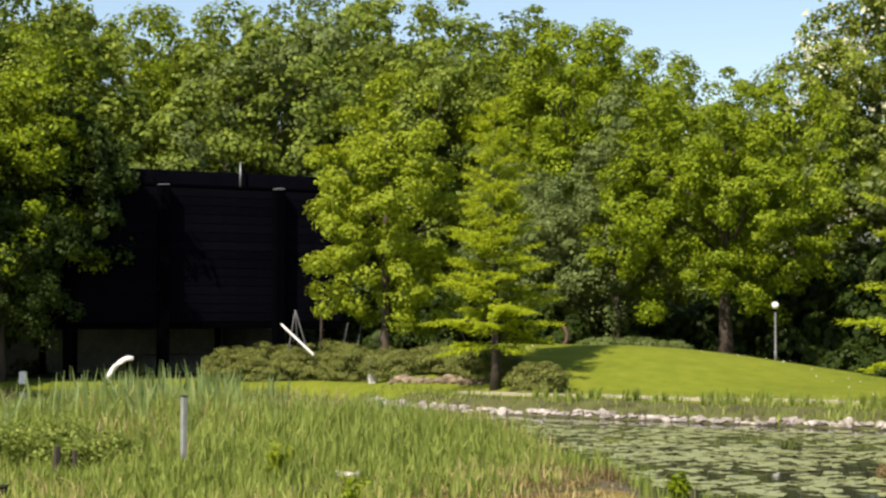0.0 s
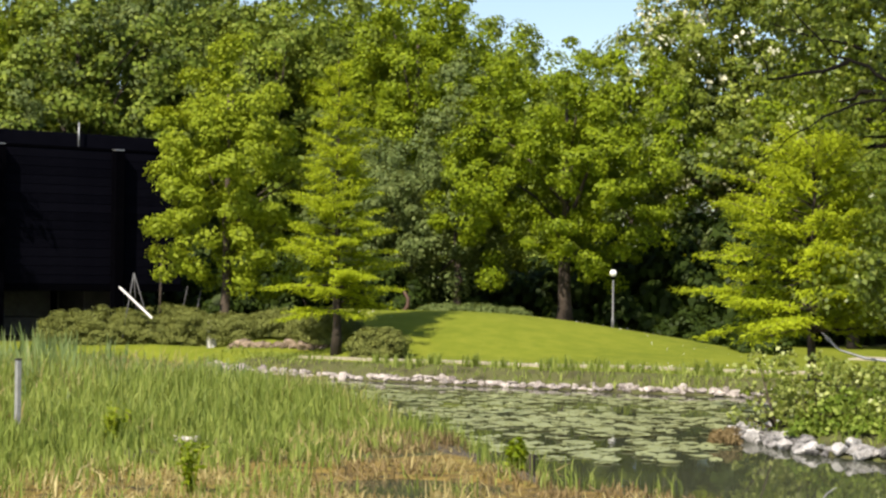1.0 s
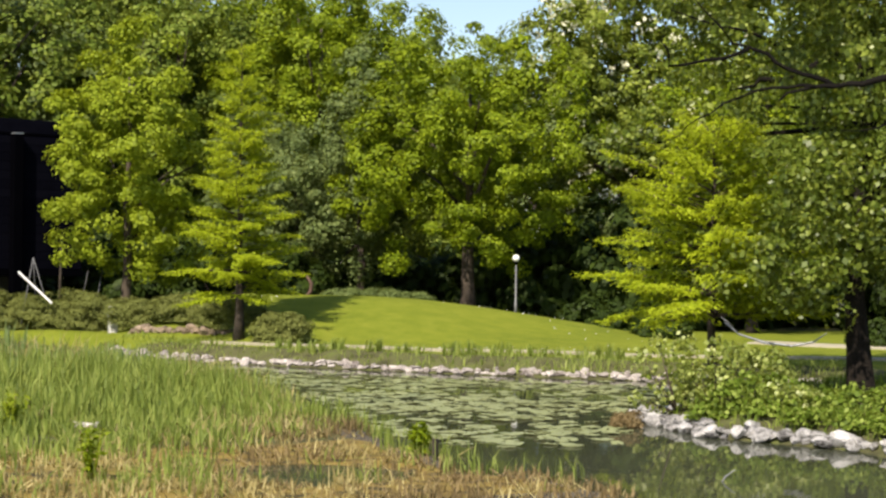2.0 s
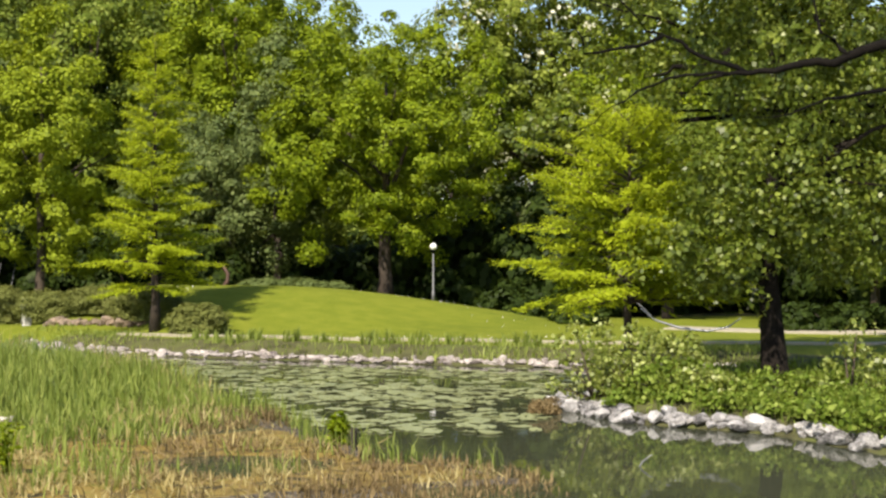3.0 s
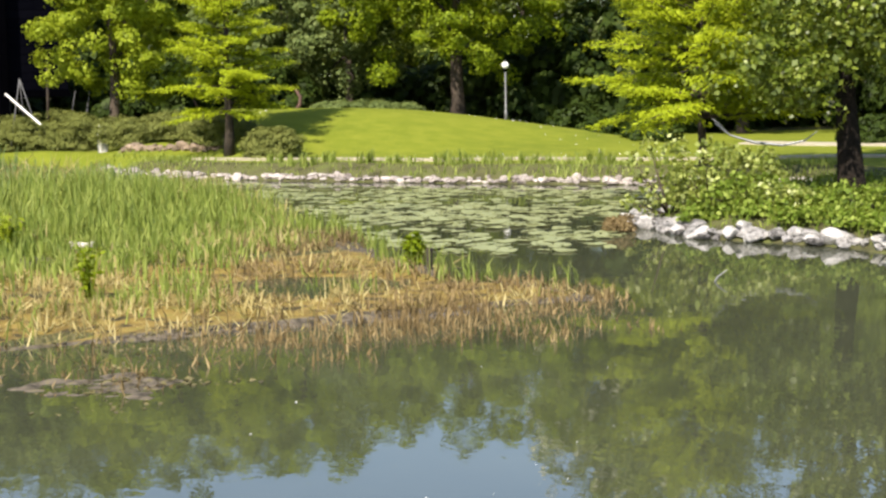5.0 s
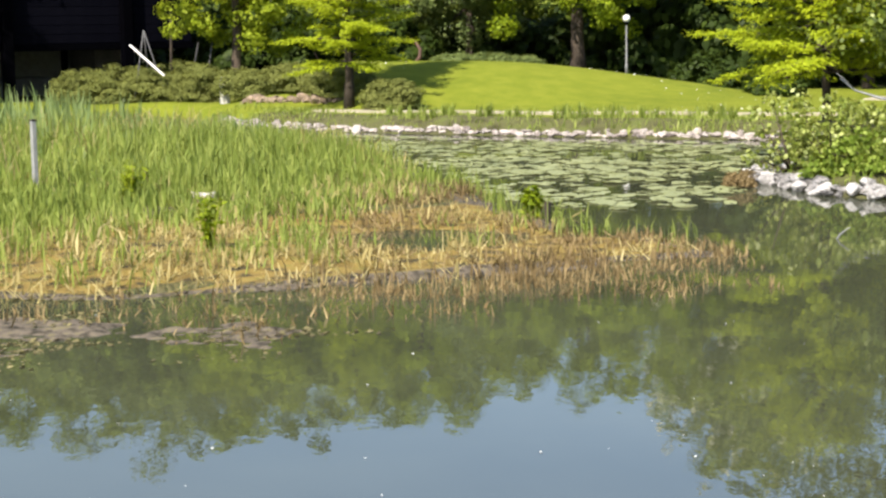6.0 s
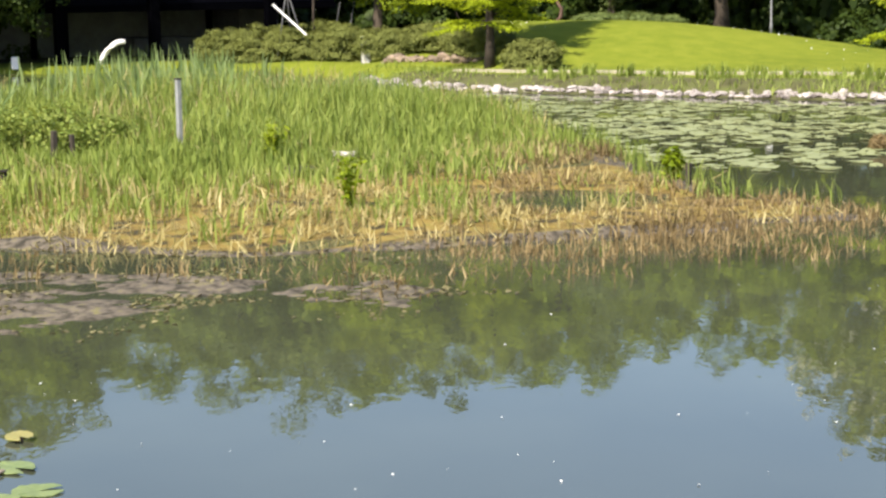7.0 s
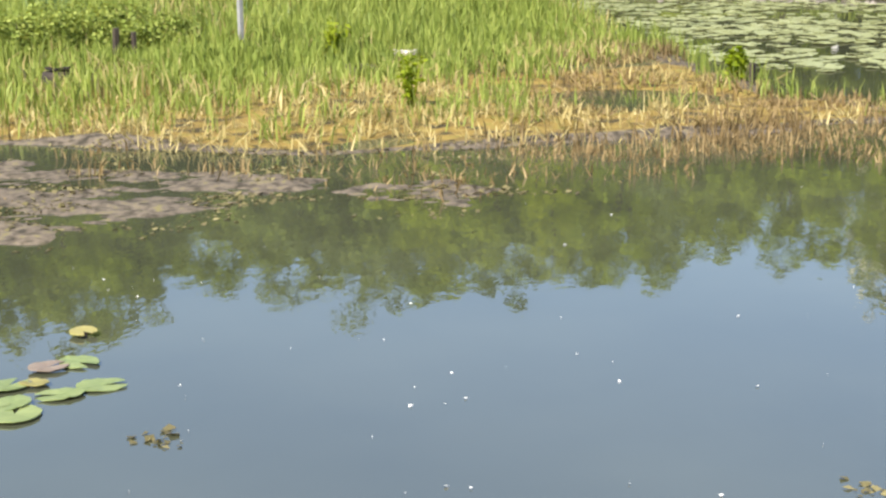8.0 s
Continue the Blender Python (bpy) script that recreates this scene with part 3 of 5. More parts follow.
# ---- trees ----
x, y = at(1.78, 53.6)
cypress_tree("cypress", x, y, gz(x, y) - 0.05, 9.3, 2.55, "young yellow-green conifer with feathery level branches on the bank", 21, 0.15, 135, 0.13, 34, 0.06, twig=0.3, slim=0.34)
x, y = at(17.5, 36.4)
cypress_tree("cypress", x, y, gz(x, y) - 0.1, 6.0, 3.1, "bright green feathery conifer behind the promontory shrubs", 33, 0.31, 95, 0.12, 30, 0.08, side=(-0.95, -0.2, 0.2), taper=0.55, twig=0.36, slim=0.3)
x, y = at(-1.9, 63)
broad_tree("yellow_tree", x, y, gz(x, y) - 0.1, 11.2, 3.3, M_YELLOW, "bright yellow-green leafy tree in front of the building", 41, 0.06, 12, 210, 170, 0.14, 0.37, 0.2)
x, y = at(9.4, 68)
broad_tree("maple", x, y, gz(x, y) - 0.1, 11.2, 5.2, M_MAPLE, "dense round green maple behind the lawn mound", 42, 0.27, 14, 340, 190, 0.14, 0.4, 0.3,
           extra=((-3.6, -0.6, 3.3, 1.5, 1.3, 1.6), (-4.1, -0.2, 5.0, 1.4, 1.3, 1.5), (-1.7, -0.8, 3.9, 1.6, 1.2, 1.2), (2.6, 0, 4.0, 1.6, 1.4, 0.9), (-3.9, -0.3, 6.0, 1.3, 1.3, 1.2), (0.5, -1.5, 2.9, 1.4, 1.0, 0.9), (1.9, -1.0, 2.7, 1.2, 1.0, 0.8), (-0.5, -2.0, 4.2, 1.6, 1.2, 1.1)))
x, y = at(4.4, 90)
broad_tree("oak", x, y, 0.3, 18.2, 5.9, M_MAPLE, "tall round-crowned oak rising behind the smaller trees", 43, 0.15, 16, 420, 150, 0.18, 0.52, 0.4, ragged=0.05)
for bearing, dist, height, rad, seed in ((3.6, 74, 8.0, 2.6, 51), (5.8, 70.5, 11.4, 2.5, 52), (-8.6, 84, 12.0, 3.0, 53), (2.2, 80, 10.5, 2.8, 54)):
    x, y = at(bearing, dist)
    broad_tree("willow", x, y, gz(x, y) - 0.1, height, rad, M_GREY, "grey-green slender leafy tree among the others", seed, 0.05, 9, 210, 110, 0.15, 0.4, 0.18, "grey-green trees")
x, y = at(-14.7, 69.5)
broad_tree("lime_tree", x, y, gz(x, y) - 0.1, 14.2, 4.4, M_MAPLE, "tall leafy tree with drooping shaded branches beside the building", 44, 0.1, 14, 320, 110, 0.17, 0.5, 0.28)
# Stands for shaded lower branches; the shade is put into its leaf colour.
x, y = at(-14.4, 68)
broad_tree("yew", x, y, gz(x, y) - 0.1, 9.0, 3.2, M_SHADE, "dark green tree before the black building, shade put into its leaf colour", 49, 0.1, 12, 240, 100, 0.15, 0.45, 0.16)
# The slender tree's shade is put into its dark leaf colour.
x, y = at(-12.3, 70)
broad_tree("lime_tree", x, y, gz(x, y) - 0.1, 12.0, 2.6, M_SHADE, "slender leafy tree close to the black facade, shade put into its leaf colour", 45, 0.3, 8, 110, 80, 0.22, 0.4, 0.18)
# Unseen trees added beyond the left edge of view to shade the left side.
for (x, y), height, rad, seed in (((-23.2, 62.4), 19.0, 5.3, 45), ((-26.5, 66.5), 19, 5.2, 46), ((-28.5, 54), 15, 5.2, 47), ((-27, 72), 17, 5.0, 48)):
    broad_tree("lime_tree", x, y, gz(x, y) - 0.1, height, rad, M_MAPLE, "tall unseen tree added on the side bank to cast shade", seed, 0.06, 12, 360, 80, 0.32, 0.7, 0.3)



def locust_tree():
    """A tall locust beyond the maple, its crown flecked with pale blossom."""
    x, y = at(14.9, 88)
    t = broad_tree("locust_tree", x, y, 0.3, 20.6, 6.6, M_LOCUST, "tall locust tree flecked with clusters of pale blossom", 58, 0.22, 16, 470, 110, 0.22, 0.58, 0.35, ragged=0.06)
    rng = np.random.default_rng(59)
    q, cc = crown_quads(rng, [(0, 0, 12.5, 6.0, 6.0, 7.6)], 300, 9, 0.3, 0.22, 0.9, 0.85, 0.2, 0.1, 0.8)
    tagged(part("blossom", quads_mesh("blossom", q, M_BLOSSOM), t, "pale cream blossom clusters"), kind="stuff")


locust_tree()

# the wood behind: four grown forms, repeated with their own turn and size
forest = []
for k, (mat, seed) in enumerate(((M_FOREST, 61), (M_MAPLE, 62), (M_FOREST, 63), (M_GREY, 64))):
    t = broad_tree("forest_tree", 0, 0, 0, 17.0, 6.2, mat, "tall leafy woodland tree in the backdrop of the park", seed, 0.06, 14, 250, 104, 0.235, 0.62, 0.35, "woodland trees", ragged=0.06)
    forest.append(t)
SKYLINE = ((-40, 10.5), (-12, 11.0), (-10.6, 10.0), (-9.3, 9.4), (-8, 9.9), (-7, 10.4), (-4.5, 10.5), (-1, 10.1), (1, 9.9), (2.2, 9.6), (4.7, 9.6), (6.6, 9.0), (7.9, 8.0), (9.5, 7.2), (11.6, 8.0), (14, 8.6), (40, 8.8))
# bearing, distance and share of the skyline's height
spots = [(-23, 84, 1.0), (-19.5, 86, 1.0), (-16.5, 88, 1.0), (-13.2, 90, 1.0), (-10.6, 98, 0.98), (-8.6, 101, 0.98), (-6.8, 90, 0.97), (-4.6, 93, 1.0), (-2.4, 95, 0.98), (-0.3, 92, 0.97), (1.9, 98, 0.98),
         (7.4, 102, 0.95), (9.8, 92, 0.88), (12.2, 88, 0.95), (13.6, 102, 0.8), (16.6, 103, 0.8), (19.2, 80, 0.95), (22.0, 82, 1.0), (24.8, 80, 0.95), (28, 80, 1.0), (31.5, 78, 1.0),
         (7.2, 84, 0.66), (8.8, 87, 0.7), (23.6, 90, 1.0), (20.6, 92, 1.0), (26.6, 90, 1.0), (18.8, 66, 0.72), (25.5, 64, 0.75), (28.8, 62, 0.75), (-5.6, 106, 1.0), (-12.4, 106, 1.0), (35, 70, 1.0), (-28, 76, 0.9), (-33, 66, 0.9),
         (39, 60, 0.9), (-3.4, 107, 1.0), (-1.2, 106, 0.98), (0.8, 105, 0.98), (3.4, 106, 0.98), (5.8, 106, 0.95)]
rr = random.Random(5)
used = set()
for i, (bearing, dist, share) in enumerate(spots):
    s = share * (dist * math.tan(radians(np.interp(bearing, *zip(*SKYLINE)))) + EYE) / 16.7
    x, y = at(bearing, dist)
    k = (i * 7 + i // 3) % 4
    m = pose(x, y, gz(x, y) - 0.15, 0, 0, rr.uniform(0, 360))
    if k in used:
        t = copy_thing(forest[k], m)
    else:
        t = forest[k]
        t.matrix_basis = m
        used.add(k)
    t.scale = (s * rr.uniform(0.92, 1.1), s * rr.uniform(0.92, 1.1), s)

# undergrowth below the wood, added to fill dark gaps, shade put into its colour
under = [shrub("undergrowth", 0, 0, 0, 2.6, 2.0, 3.0, M_SHADE, "leafy undergrowth at the edge of the wood, shade put into its leaf colour", 71 + k, 90, 60, 0.26, 0.36, "undergrowth at the wood's edge") for k in range(2)]
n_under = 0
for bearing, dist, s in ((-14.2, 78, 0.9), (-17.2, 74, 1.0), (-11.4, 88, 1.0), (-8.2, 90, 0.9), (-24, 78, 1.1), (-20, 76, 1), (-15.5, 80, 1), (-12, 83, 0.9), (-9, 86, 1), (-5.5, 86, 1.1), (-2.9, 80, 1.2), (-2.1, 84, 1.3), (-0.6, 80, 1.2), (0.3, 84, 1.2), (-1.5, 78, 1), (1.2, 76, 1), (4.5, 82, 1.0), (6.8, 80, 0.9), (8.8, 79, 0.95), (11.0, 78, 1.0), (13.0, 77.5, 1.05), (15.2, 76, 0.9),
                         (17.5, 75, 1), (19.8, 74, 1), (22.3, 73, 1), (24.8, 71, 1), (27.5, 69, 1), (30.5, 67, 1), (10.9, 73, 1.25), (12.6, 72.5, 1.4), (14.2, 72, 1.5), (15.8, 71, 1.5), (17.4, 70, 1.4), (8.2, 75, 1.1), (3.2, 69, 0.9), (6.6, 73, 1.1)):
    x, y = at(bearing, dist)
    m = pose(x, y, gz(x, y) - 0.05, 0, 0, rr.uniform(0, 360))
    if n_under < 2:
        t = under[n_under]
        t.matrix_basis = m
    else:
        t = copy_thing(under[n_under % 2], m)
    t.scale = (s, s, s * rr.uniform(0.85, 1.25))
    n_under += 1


def promontory_tree():
    """The dark-trunked tree among the boulders, its leafy crown spread low on all sides."""
    bx, by = at(22.3, 34.6)
    z0 = gz(bx, by) - 0.1
    rng = np.random.default_rng(83)
    W = [(-1.5, -0.9, 2.7, 1.1, 0.8, 0.9), (-1.3, -1.0, 4.0, 1.1, 0.8, 1.0), (-0.2, -0.9, 5.6, 1.0, 0.7, 1.2), (-0.4, -0.5, 4.1, 1.5, 1.2, 1.2), (0.0, 0, 6.6, 2.2, 1.8, 1.6), (1.8, -0.1, 3.7, 1.6, 1.4, 1.3), (2.0, 0, 6.0, 1.9, 1.6, 1.5),
         (-1.4, -0.5, 2.2, 0.8, 0.8, 0.55), (1.4, -0.3, 2.3, 1.0, 0.9, 0.6), (3.6, 0, 4.2, 1.5, 1.4, 1.6), (0.2, 0.2, 8.6, 2.0, 1.8, 1.6), (0.4, -1.2, 3.2, 1.0, 0.6, 0.8), (-2.3, -0.5, 2.3, 0.9, 0.7, 0.6), (-1.2, -0.4, 1.9, 0.8, 0.6, 0.45)]
    q, cc = crown_quads(rng, W, 540, 44, 0.28, 0.125, 0.8, 0.35, 0.15, 0.14, 0.7)
    t = thing("bank_tree", bx, by, z0, "leafy tree with a dark rough trunk among promontory boulders", "tree")
    tubes = limbs(rng, 9.0, 0.215, cc[rng.choice(len(cc), 12, replace=False)], (0.3, 0.0), 0.42)
    tubes[0] = ([Vector((-0.02, 0, 0)), Vector((0, 0, 0.25)), Vector((-0.06, 0, 1.0)), Vector((-0.14, 0, 2.0)), Vector((-0.1, 0, 3.4)), Vector((0.05, 0, 5.4)), Vector((0.25, 0, 8.2))], [0.40, 0.29, 0.24, 0.20, 0.155, 0.1, 0.03])
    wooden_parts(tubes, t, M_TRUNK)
    part("crown", quads_mesh("crown", q, M_POPLAR), t)


promontory_tree()


def overhanging_tree():
    """The poplar whose trunk stands out on the near bank and whose boughs hang over the water."""
    k = 1.03
    bx, by = 20.6 * k, 35.0 * k
    z0 = gz(bx, by) - 0.1
    rng = np.random.default_rng(81)
    W = [(11.2, 35.9, 9.0, 1.5, 1.5, 1.3), (11.5, 35.5, 7.7, 1.7, 1.6, 1.4), (12.4, 35.2, 10.3, 2.2, 1.8, 1.7), (14.4, 34.8, 7.8, 2.0, 1.8, 1.5), (15.5, 34.8, 11.0, 2.7, 2.2, 2.1), (17.0, 35.1, 7.4, 2.0, 2.0, 1.9), (17.0, 35.3, 4.6, 1.1, 1.1, 1.3), (18.7, 35.5, 5.1, 2.0, 2.0, 2.1), (19.4, 35.3, 10.1, 3.2, 2.9, 2.6), (22.6, 34.8, 8.8, 2.9, 2.9, 2.8), (17.5, 35.6, 3.0, 0.9, 0.9, 0.7)]
    W += [(12.6, 34.4, 11.4, 2.3, 2.0, 1.8), (14.6, 34.6, 12.4, 2.6, 2.2, 2.0), (17, 34.8, 12.6, 2.8, 2.4, 2.2), (9.6, 35.9, 5.6, 0.8, 0.9, 0.6), (10.9, 35.6, 5.9, 1.1, 1.0, 0.7), (13.4, 35.0, 9.2, 2.0, 1.5, 1.4)]
    blobs = [(a * k - bx, b * k - by, EYE + (c - EYE) * k - z0, d * k, e * k, f * k) for a, b, c, d, e, f in W]
    # Leaf masses added on the sunward side to shade the bank tree.
    blobs += [(a - bx, b - by, c - z0, d, e, f) for a, b, c, d, e, f in ((10.0, 30.2, 8.4, 1.2, 1.2, 0.8), (10.8, 30.4, 8.5, 1.7, 1.5, 1.0), (12.4, 30.6, 8.6, 1.7, 1.5, 1.0), (14.0, 31.2, 8.9, 1.4, 1.3, 0.8))]
    q, cc = crown_quads(rng, blobs, 1450, 46, 0.31, 0.13, 0.8, 0.3, 0.15, 0.14, 0.7)
    t = thing("poplar", bx, by, z0, "overhanging tree with glinting round leaves and dark crooked boughs", "tree")
    tubes = limbs(rng, 12.5 * k, 0.34, cc[rng.choice(len(cc), 16, replace=False)])
    for pts in ([(0, 0, 5.8), (-2.4, -0.9, 7.7), (-4.8, -1.0, 7.75), (-6.6, -0.9, 7.2), (-8.2, -0.6, 7.1), (-10.6, -0.2, 7.9)], [(0, 0, 5.0), (-2.4, 0, 7.4), (-5.2, 0.1, 8.2), (-8.0, 0.2, 9.4), (-10.5, 0.2, 9.2)],
                [(-5.6, -0.9, 7.5), (-6.4, -1.0, 8.3), (-7.6, -0.9, 8.7), (-9.0, -0.8, 9.6)], [(-7.0, -0.8, 7.1), (-8.4, -0.8, 6.4), (-9.4, -0.7, 6.2)], [(0, 0, 4.0), (-1.6, 0.2, 4.6), (-3.2, 0.4, 4.0)]):
        path = []
        for a, b in zip(pts, pts[1:]):
            for f in (0.0, 0.34, 0.67):
                path.append(Vector(a).lerp(Vector(b), f) * k + Vector((rng.normal(), rng.normal(), rng.normal())) * 0.07)
        path.append(Vector(pts[-1]) * k)
        n = len(path)
        tubes.append((path, [0.12 * (1 - j / (n - 1)) ** 0.8 + 0.01 for j in range(n)]))
    for line, r in ((((30.0, 6.0), (27.5, 6.6), (25.7, 6.74), (24.15, 6.26), (22.7, 6.16), (21.4, 5.97), (20.3, 5.85), (19.2, 5.3)), 0.13), (((24.6, 6.4), (23.8, 7.2), (23.5, 8.2), (22.6, 9.0)), 0.05),
                    (((21.4, 5.97), (20.2, 6.4), (19.2, 7.0), (18.1, 7.4), (17.1, 8.5), (16.4, 9.4)), 0.05), (((18.6, 7.2), (17.4, 6.8), (16.1, 6.7), (15.8, 7.4), (15.9, 8.5)), 0.04),
                    (((26.4, 5.4), (24.6, 5.1), (22.8, 4.6), (21.0, 4.5)), 0.045), (((20.8, 5.9), (19.4, 5.9), (17.8, 5.4), (16.6, 4.6), (15.9, 3.9)), 0.035)):
        path = [Vector((*at(b, 30.2), EYE + 30.2 * math.tan(radians(e)))) - Vector((bx, by, z0)) for b, e in line]
        fine = []
        for a, b in zip(path, path[1:]):
            fine += [a.lerp(b, f) + Vector((rng.normal(), rng.normal(), rng.normal())) * 0.03 for f in (0.0, 0.33, 0.67)]
        n = len(fine)
        if r > 0.1:
            fine.insert(0, Vector((0, 0, 4.6)))
            n += 1
        tubes.append((fine, [r * (1 - 0.85 * j / (n - 1)) for j in range(n)]))
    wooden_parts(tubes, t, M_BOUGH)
    part("crown", quads_mesh("crown", q, M_POPLAR), t)


overhanging_tree()

# ---- junipers, rockery and sculptures round the mound ----
for bearing, dist, rx, ry, rz, seed in ((-6.9, 65.2, 1.15, 1.1, 1.25, 91), (-5.6, 64.2, 1.5, 1.3, 1.5, 92), (-4.1, 63.2, 1.6, 1.3, 1.5, 93), (-2.7, 61.6, 1.45, 1.2, 1.3, 94),
                                        (-1.2, 59.0, 1.4, 1.1, 0.95, 95), (0.3, 58.0, 1.5, 1.1, 0.85, 96), (1.6, 56.0, 1.2, 1.0, 0.9, 97), (3.2, 52.3, 0.85, 0.75, 0.95, 90)):
    x, y = at(bearing, dist)
    shrub("juniper", x, y, gz(x, y) - 0.1, rx, ry, rz, M_JUNIPER, "low spreading olive-green juniper on the bank", seed, 330, 120, 0.06, 0.2, "junipers on the bank", flat=0.5, up=0.9, shell=0.82, loose=0.5)
for bearing, dist, r, seed in ((5.2, 63.5, 0.8, 98), (6.4, 64, 1.0, 99), (7.6, 64.5, 0.8, 100)):
    x, y = at(bearing, dist)
    shrub("low_shrub", x, y, gz(x, y) - 0.08, r, r, 0.3, M_GREY, "low rounded shrub on top of the lawn mound", seed, 110, 80, 0.065, 0.13, "shrubs on the mound")
# Tree shade over these shrubs is put into their dark leaf colour.
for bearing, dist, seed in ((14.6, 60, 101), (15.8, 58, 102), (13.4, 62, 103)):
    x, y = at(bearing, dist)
    shrub("low_shrub", x, y, gz(x, y) - 0.05, 1.1, 1.0, 1.0, M_SHADE, "rounded shrub at the edge of the lawn, tree shade put into its leaf colour", seed, 70, 60, 0.15, 0.2)
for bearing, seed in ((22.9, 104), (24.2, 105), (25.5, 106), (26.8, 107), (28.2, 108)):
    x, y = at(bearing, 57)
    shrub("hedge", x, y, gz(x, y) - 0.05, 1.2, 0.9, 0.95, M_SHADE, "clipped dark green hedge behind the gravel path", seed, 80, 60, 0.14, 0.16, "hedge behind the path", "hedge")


def rock_mesh(seed, squash=0.62):
    rng = np.random.default_rng(seed)
    bm = bmesh.new()
    bmesh.ops.create_icosphere(bm, subdivisions=2, radius=0.5)
    planes = [(unit(rng.normal(size=3)), 0.2 + 0.17 * rng.random()) for _ in range(13)]
    for v in bm.verts:
        p = np.array(v.co)
        for n, d in planes:
            over = p @ n - d
            if over > 0:
                p = p - n * over * 0.95
        p = p * (1 + 0.075 * rng.normal())
        v.co = (p[0] * 1.15, p[1] * 0.95, p[2] * squash)
    me = bpy.data.meshes.new("rock")
    bm.to_mesh(me)
    bm.free()
    return me


ROCKS = [rock_mesh(110 + k) for k in range(7)]
for me in ROCKS:
    me.materials.append(M_ROCK)
BOULDERS = [rock_mesh(150 + k, 0.7) for k in range(6)]
for me in BOULDERS:
    me.materials.append(M_BOULDER)
STONES = [rock_mesh(130 + k, 0.9) for k in range(4)]
for me in STONES:
    me.materials.append(M_SANDSTONE)


def place_rocks(line, count, low, high, inland, label, group, seed, meshes=ROCKS, name="rock", lift=0.13):
    rng = random.Random(seed)
    L = [math.dist(a, b) for a, b in zip(line, line[1:])]
    for k in range(count):
        s = (k + rng.random()) / count * sum(L)
        i = 0
        while i < len(L) - 1 and s > L[i]:
            s -= L[i]
            i += 1
        (x0, y0), (x1, y1) = line[i], line[i + 1]
        f = s / L[i]
        nx, ny = (y1 - y0) / L[i], -(x1 - x0) / L[i]
        o = rng.uniform(-0.1, inland)
        x, y = x0 + (x1 - x0) * f + nx * o, y0 + (y1 - y0) * f + ny * o
        size = low + (high - low) * rng.random() ** 1.8
        ob = new(name, rng.choice(meshes))
        ob.matrix_basis = pose(x, y, max(gz(x, y), 0.0) + size * lift, rng.uniform(-15, 15), rng.uniform(-15, 15), rng.uniform(0, 360))
        ob.scale = (size * rng.uniform(0.9, 1.2), size * rng.uniform(0.8, 1.1), size * rng.uniform(0.65, 1.1))
        tagged(ob, label, "rock", group)


FAR_EDGE = [(-2.6, 54.5), (-2.0, 52.7), (0.3, 49.4), (3.4, 47.3), (6.2, 45.2), (8.9, 43.4), (11.5, 41.9), (15.2, 39.8)]
place_rocks(FAR_EDGE, 285, 0.2, 0.44, -0.5, "pale pinkish-grey rough stone edging the far pond bank", "stones along the far bank", 1)
NEAR_EDGE = [(13, 13.5), (11.9, 18.3), (11.1, 23.1), (10.8, 24.6), (10.5, 26.1), (9.8, 27.0), (8.8, 28.2), (8.45, 30.2), (8.5, 31.7), (9.4, 32.9)]
place_rocks(NEAR_EDGE, 250, 0.2, 0.5, 0.45, "light grey rough boulder edging the wooded promontory", "boulders round the promontory", 2, BOULDERS, "boulder", 0.2)
place_rocks([(-1.9, 57.0), (-0.9, 56.2), (0.3, 55.6), (1.3, 55.0)], 52, 0.28, 0.52, -0.45, "brownish rockery stone below the junipers", "rockery stones", 3, STONES, "rockery_stone")


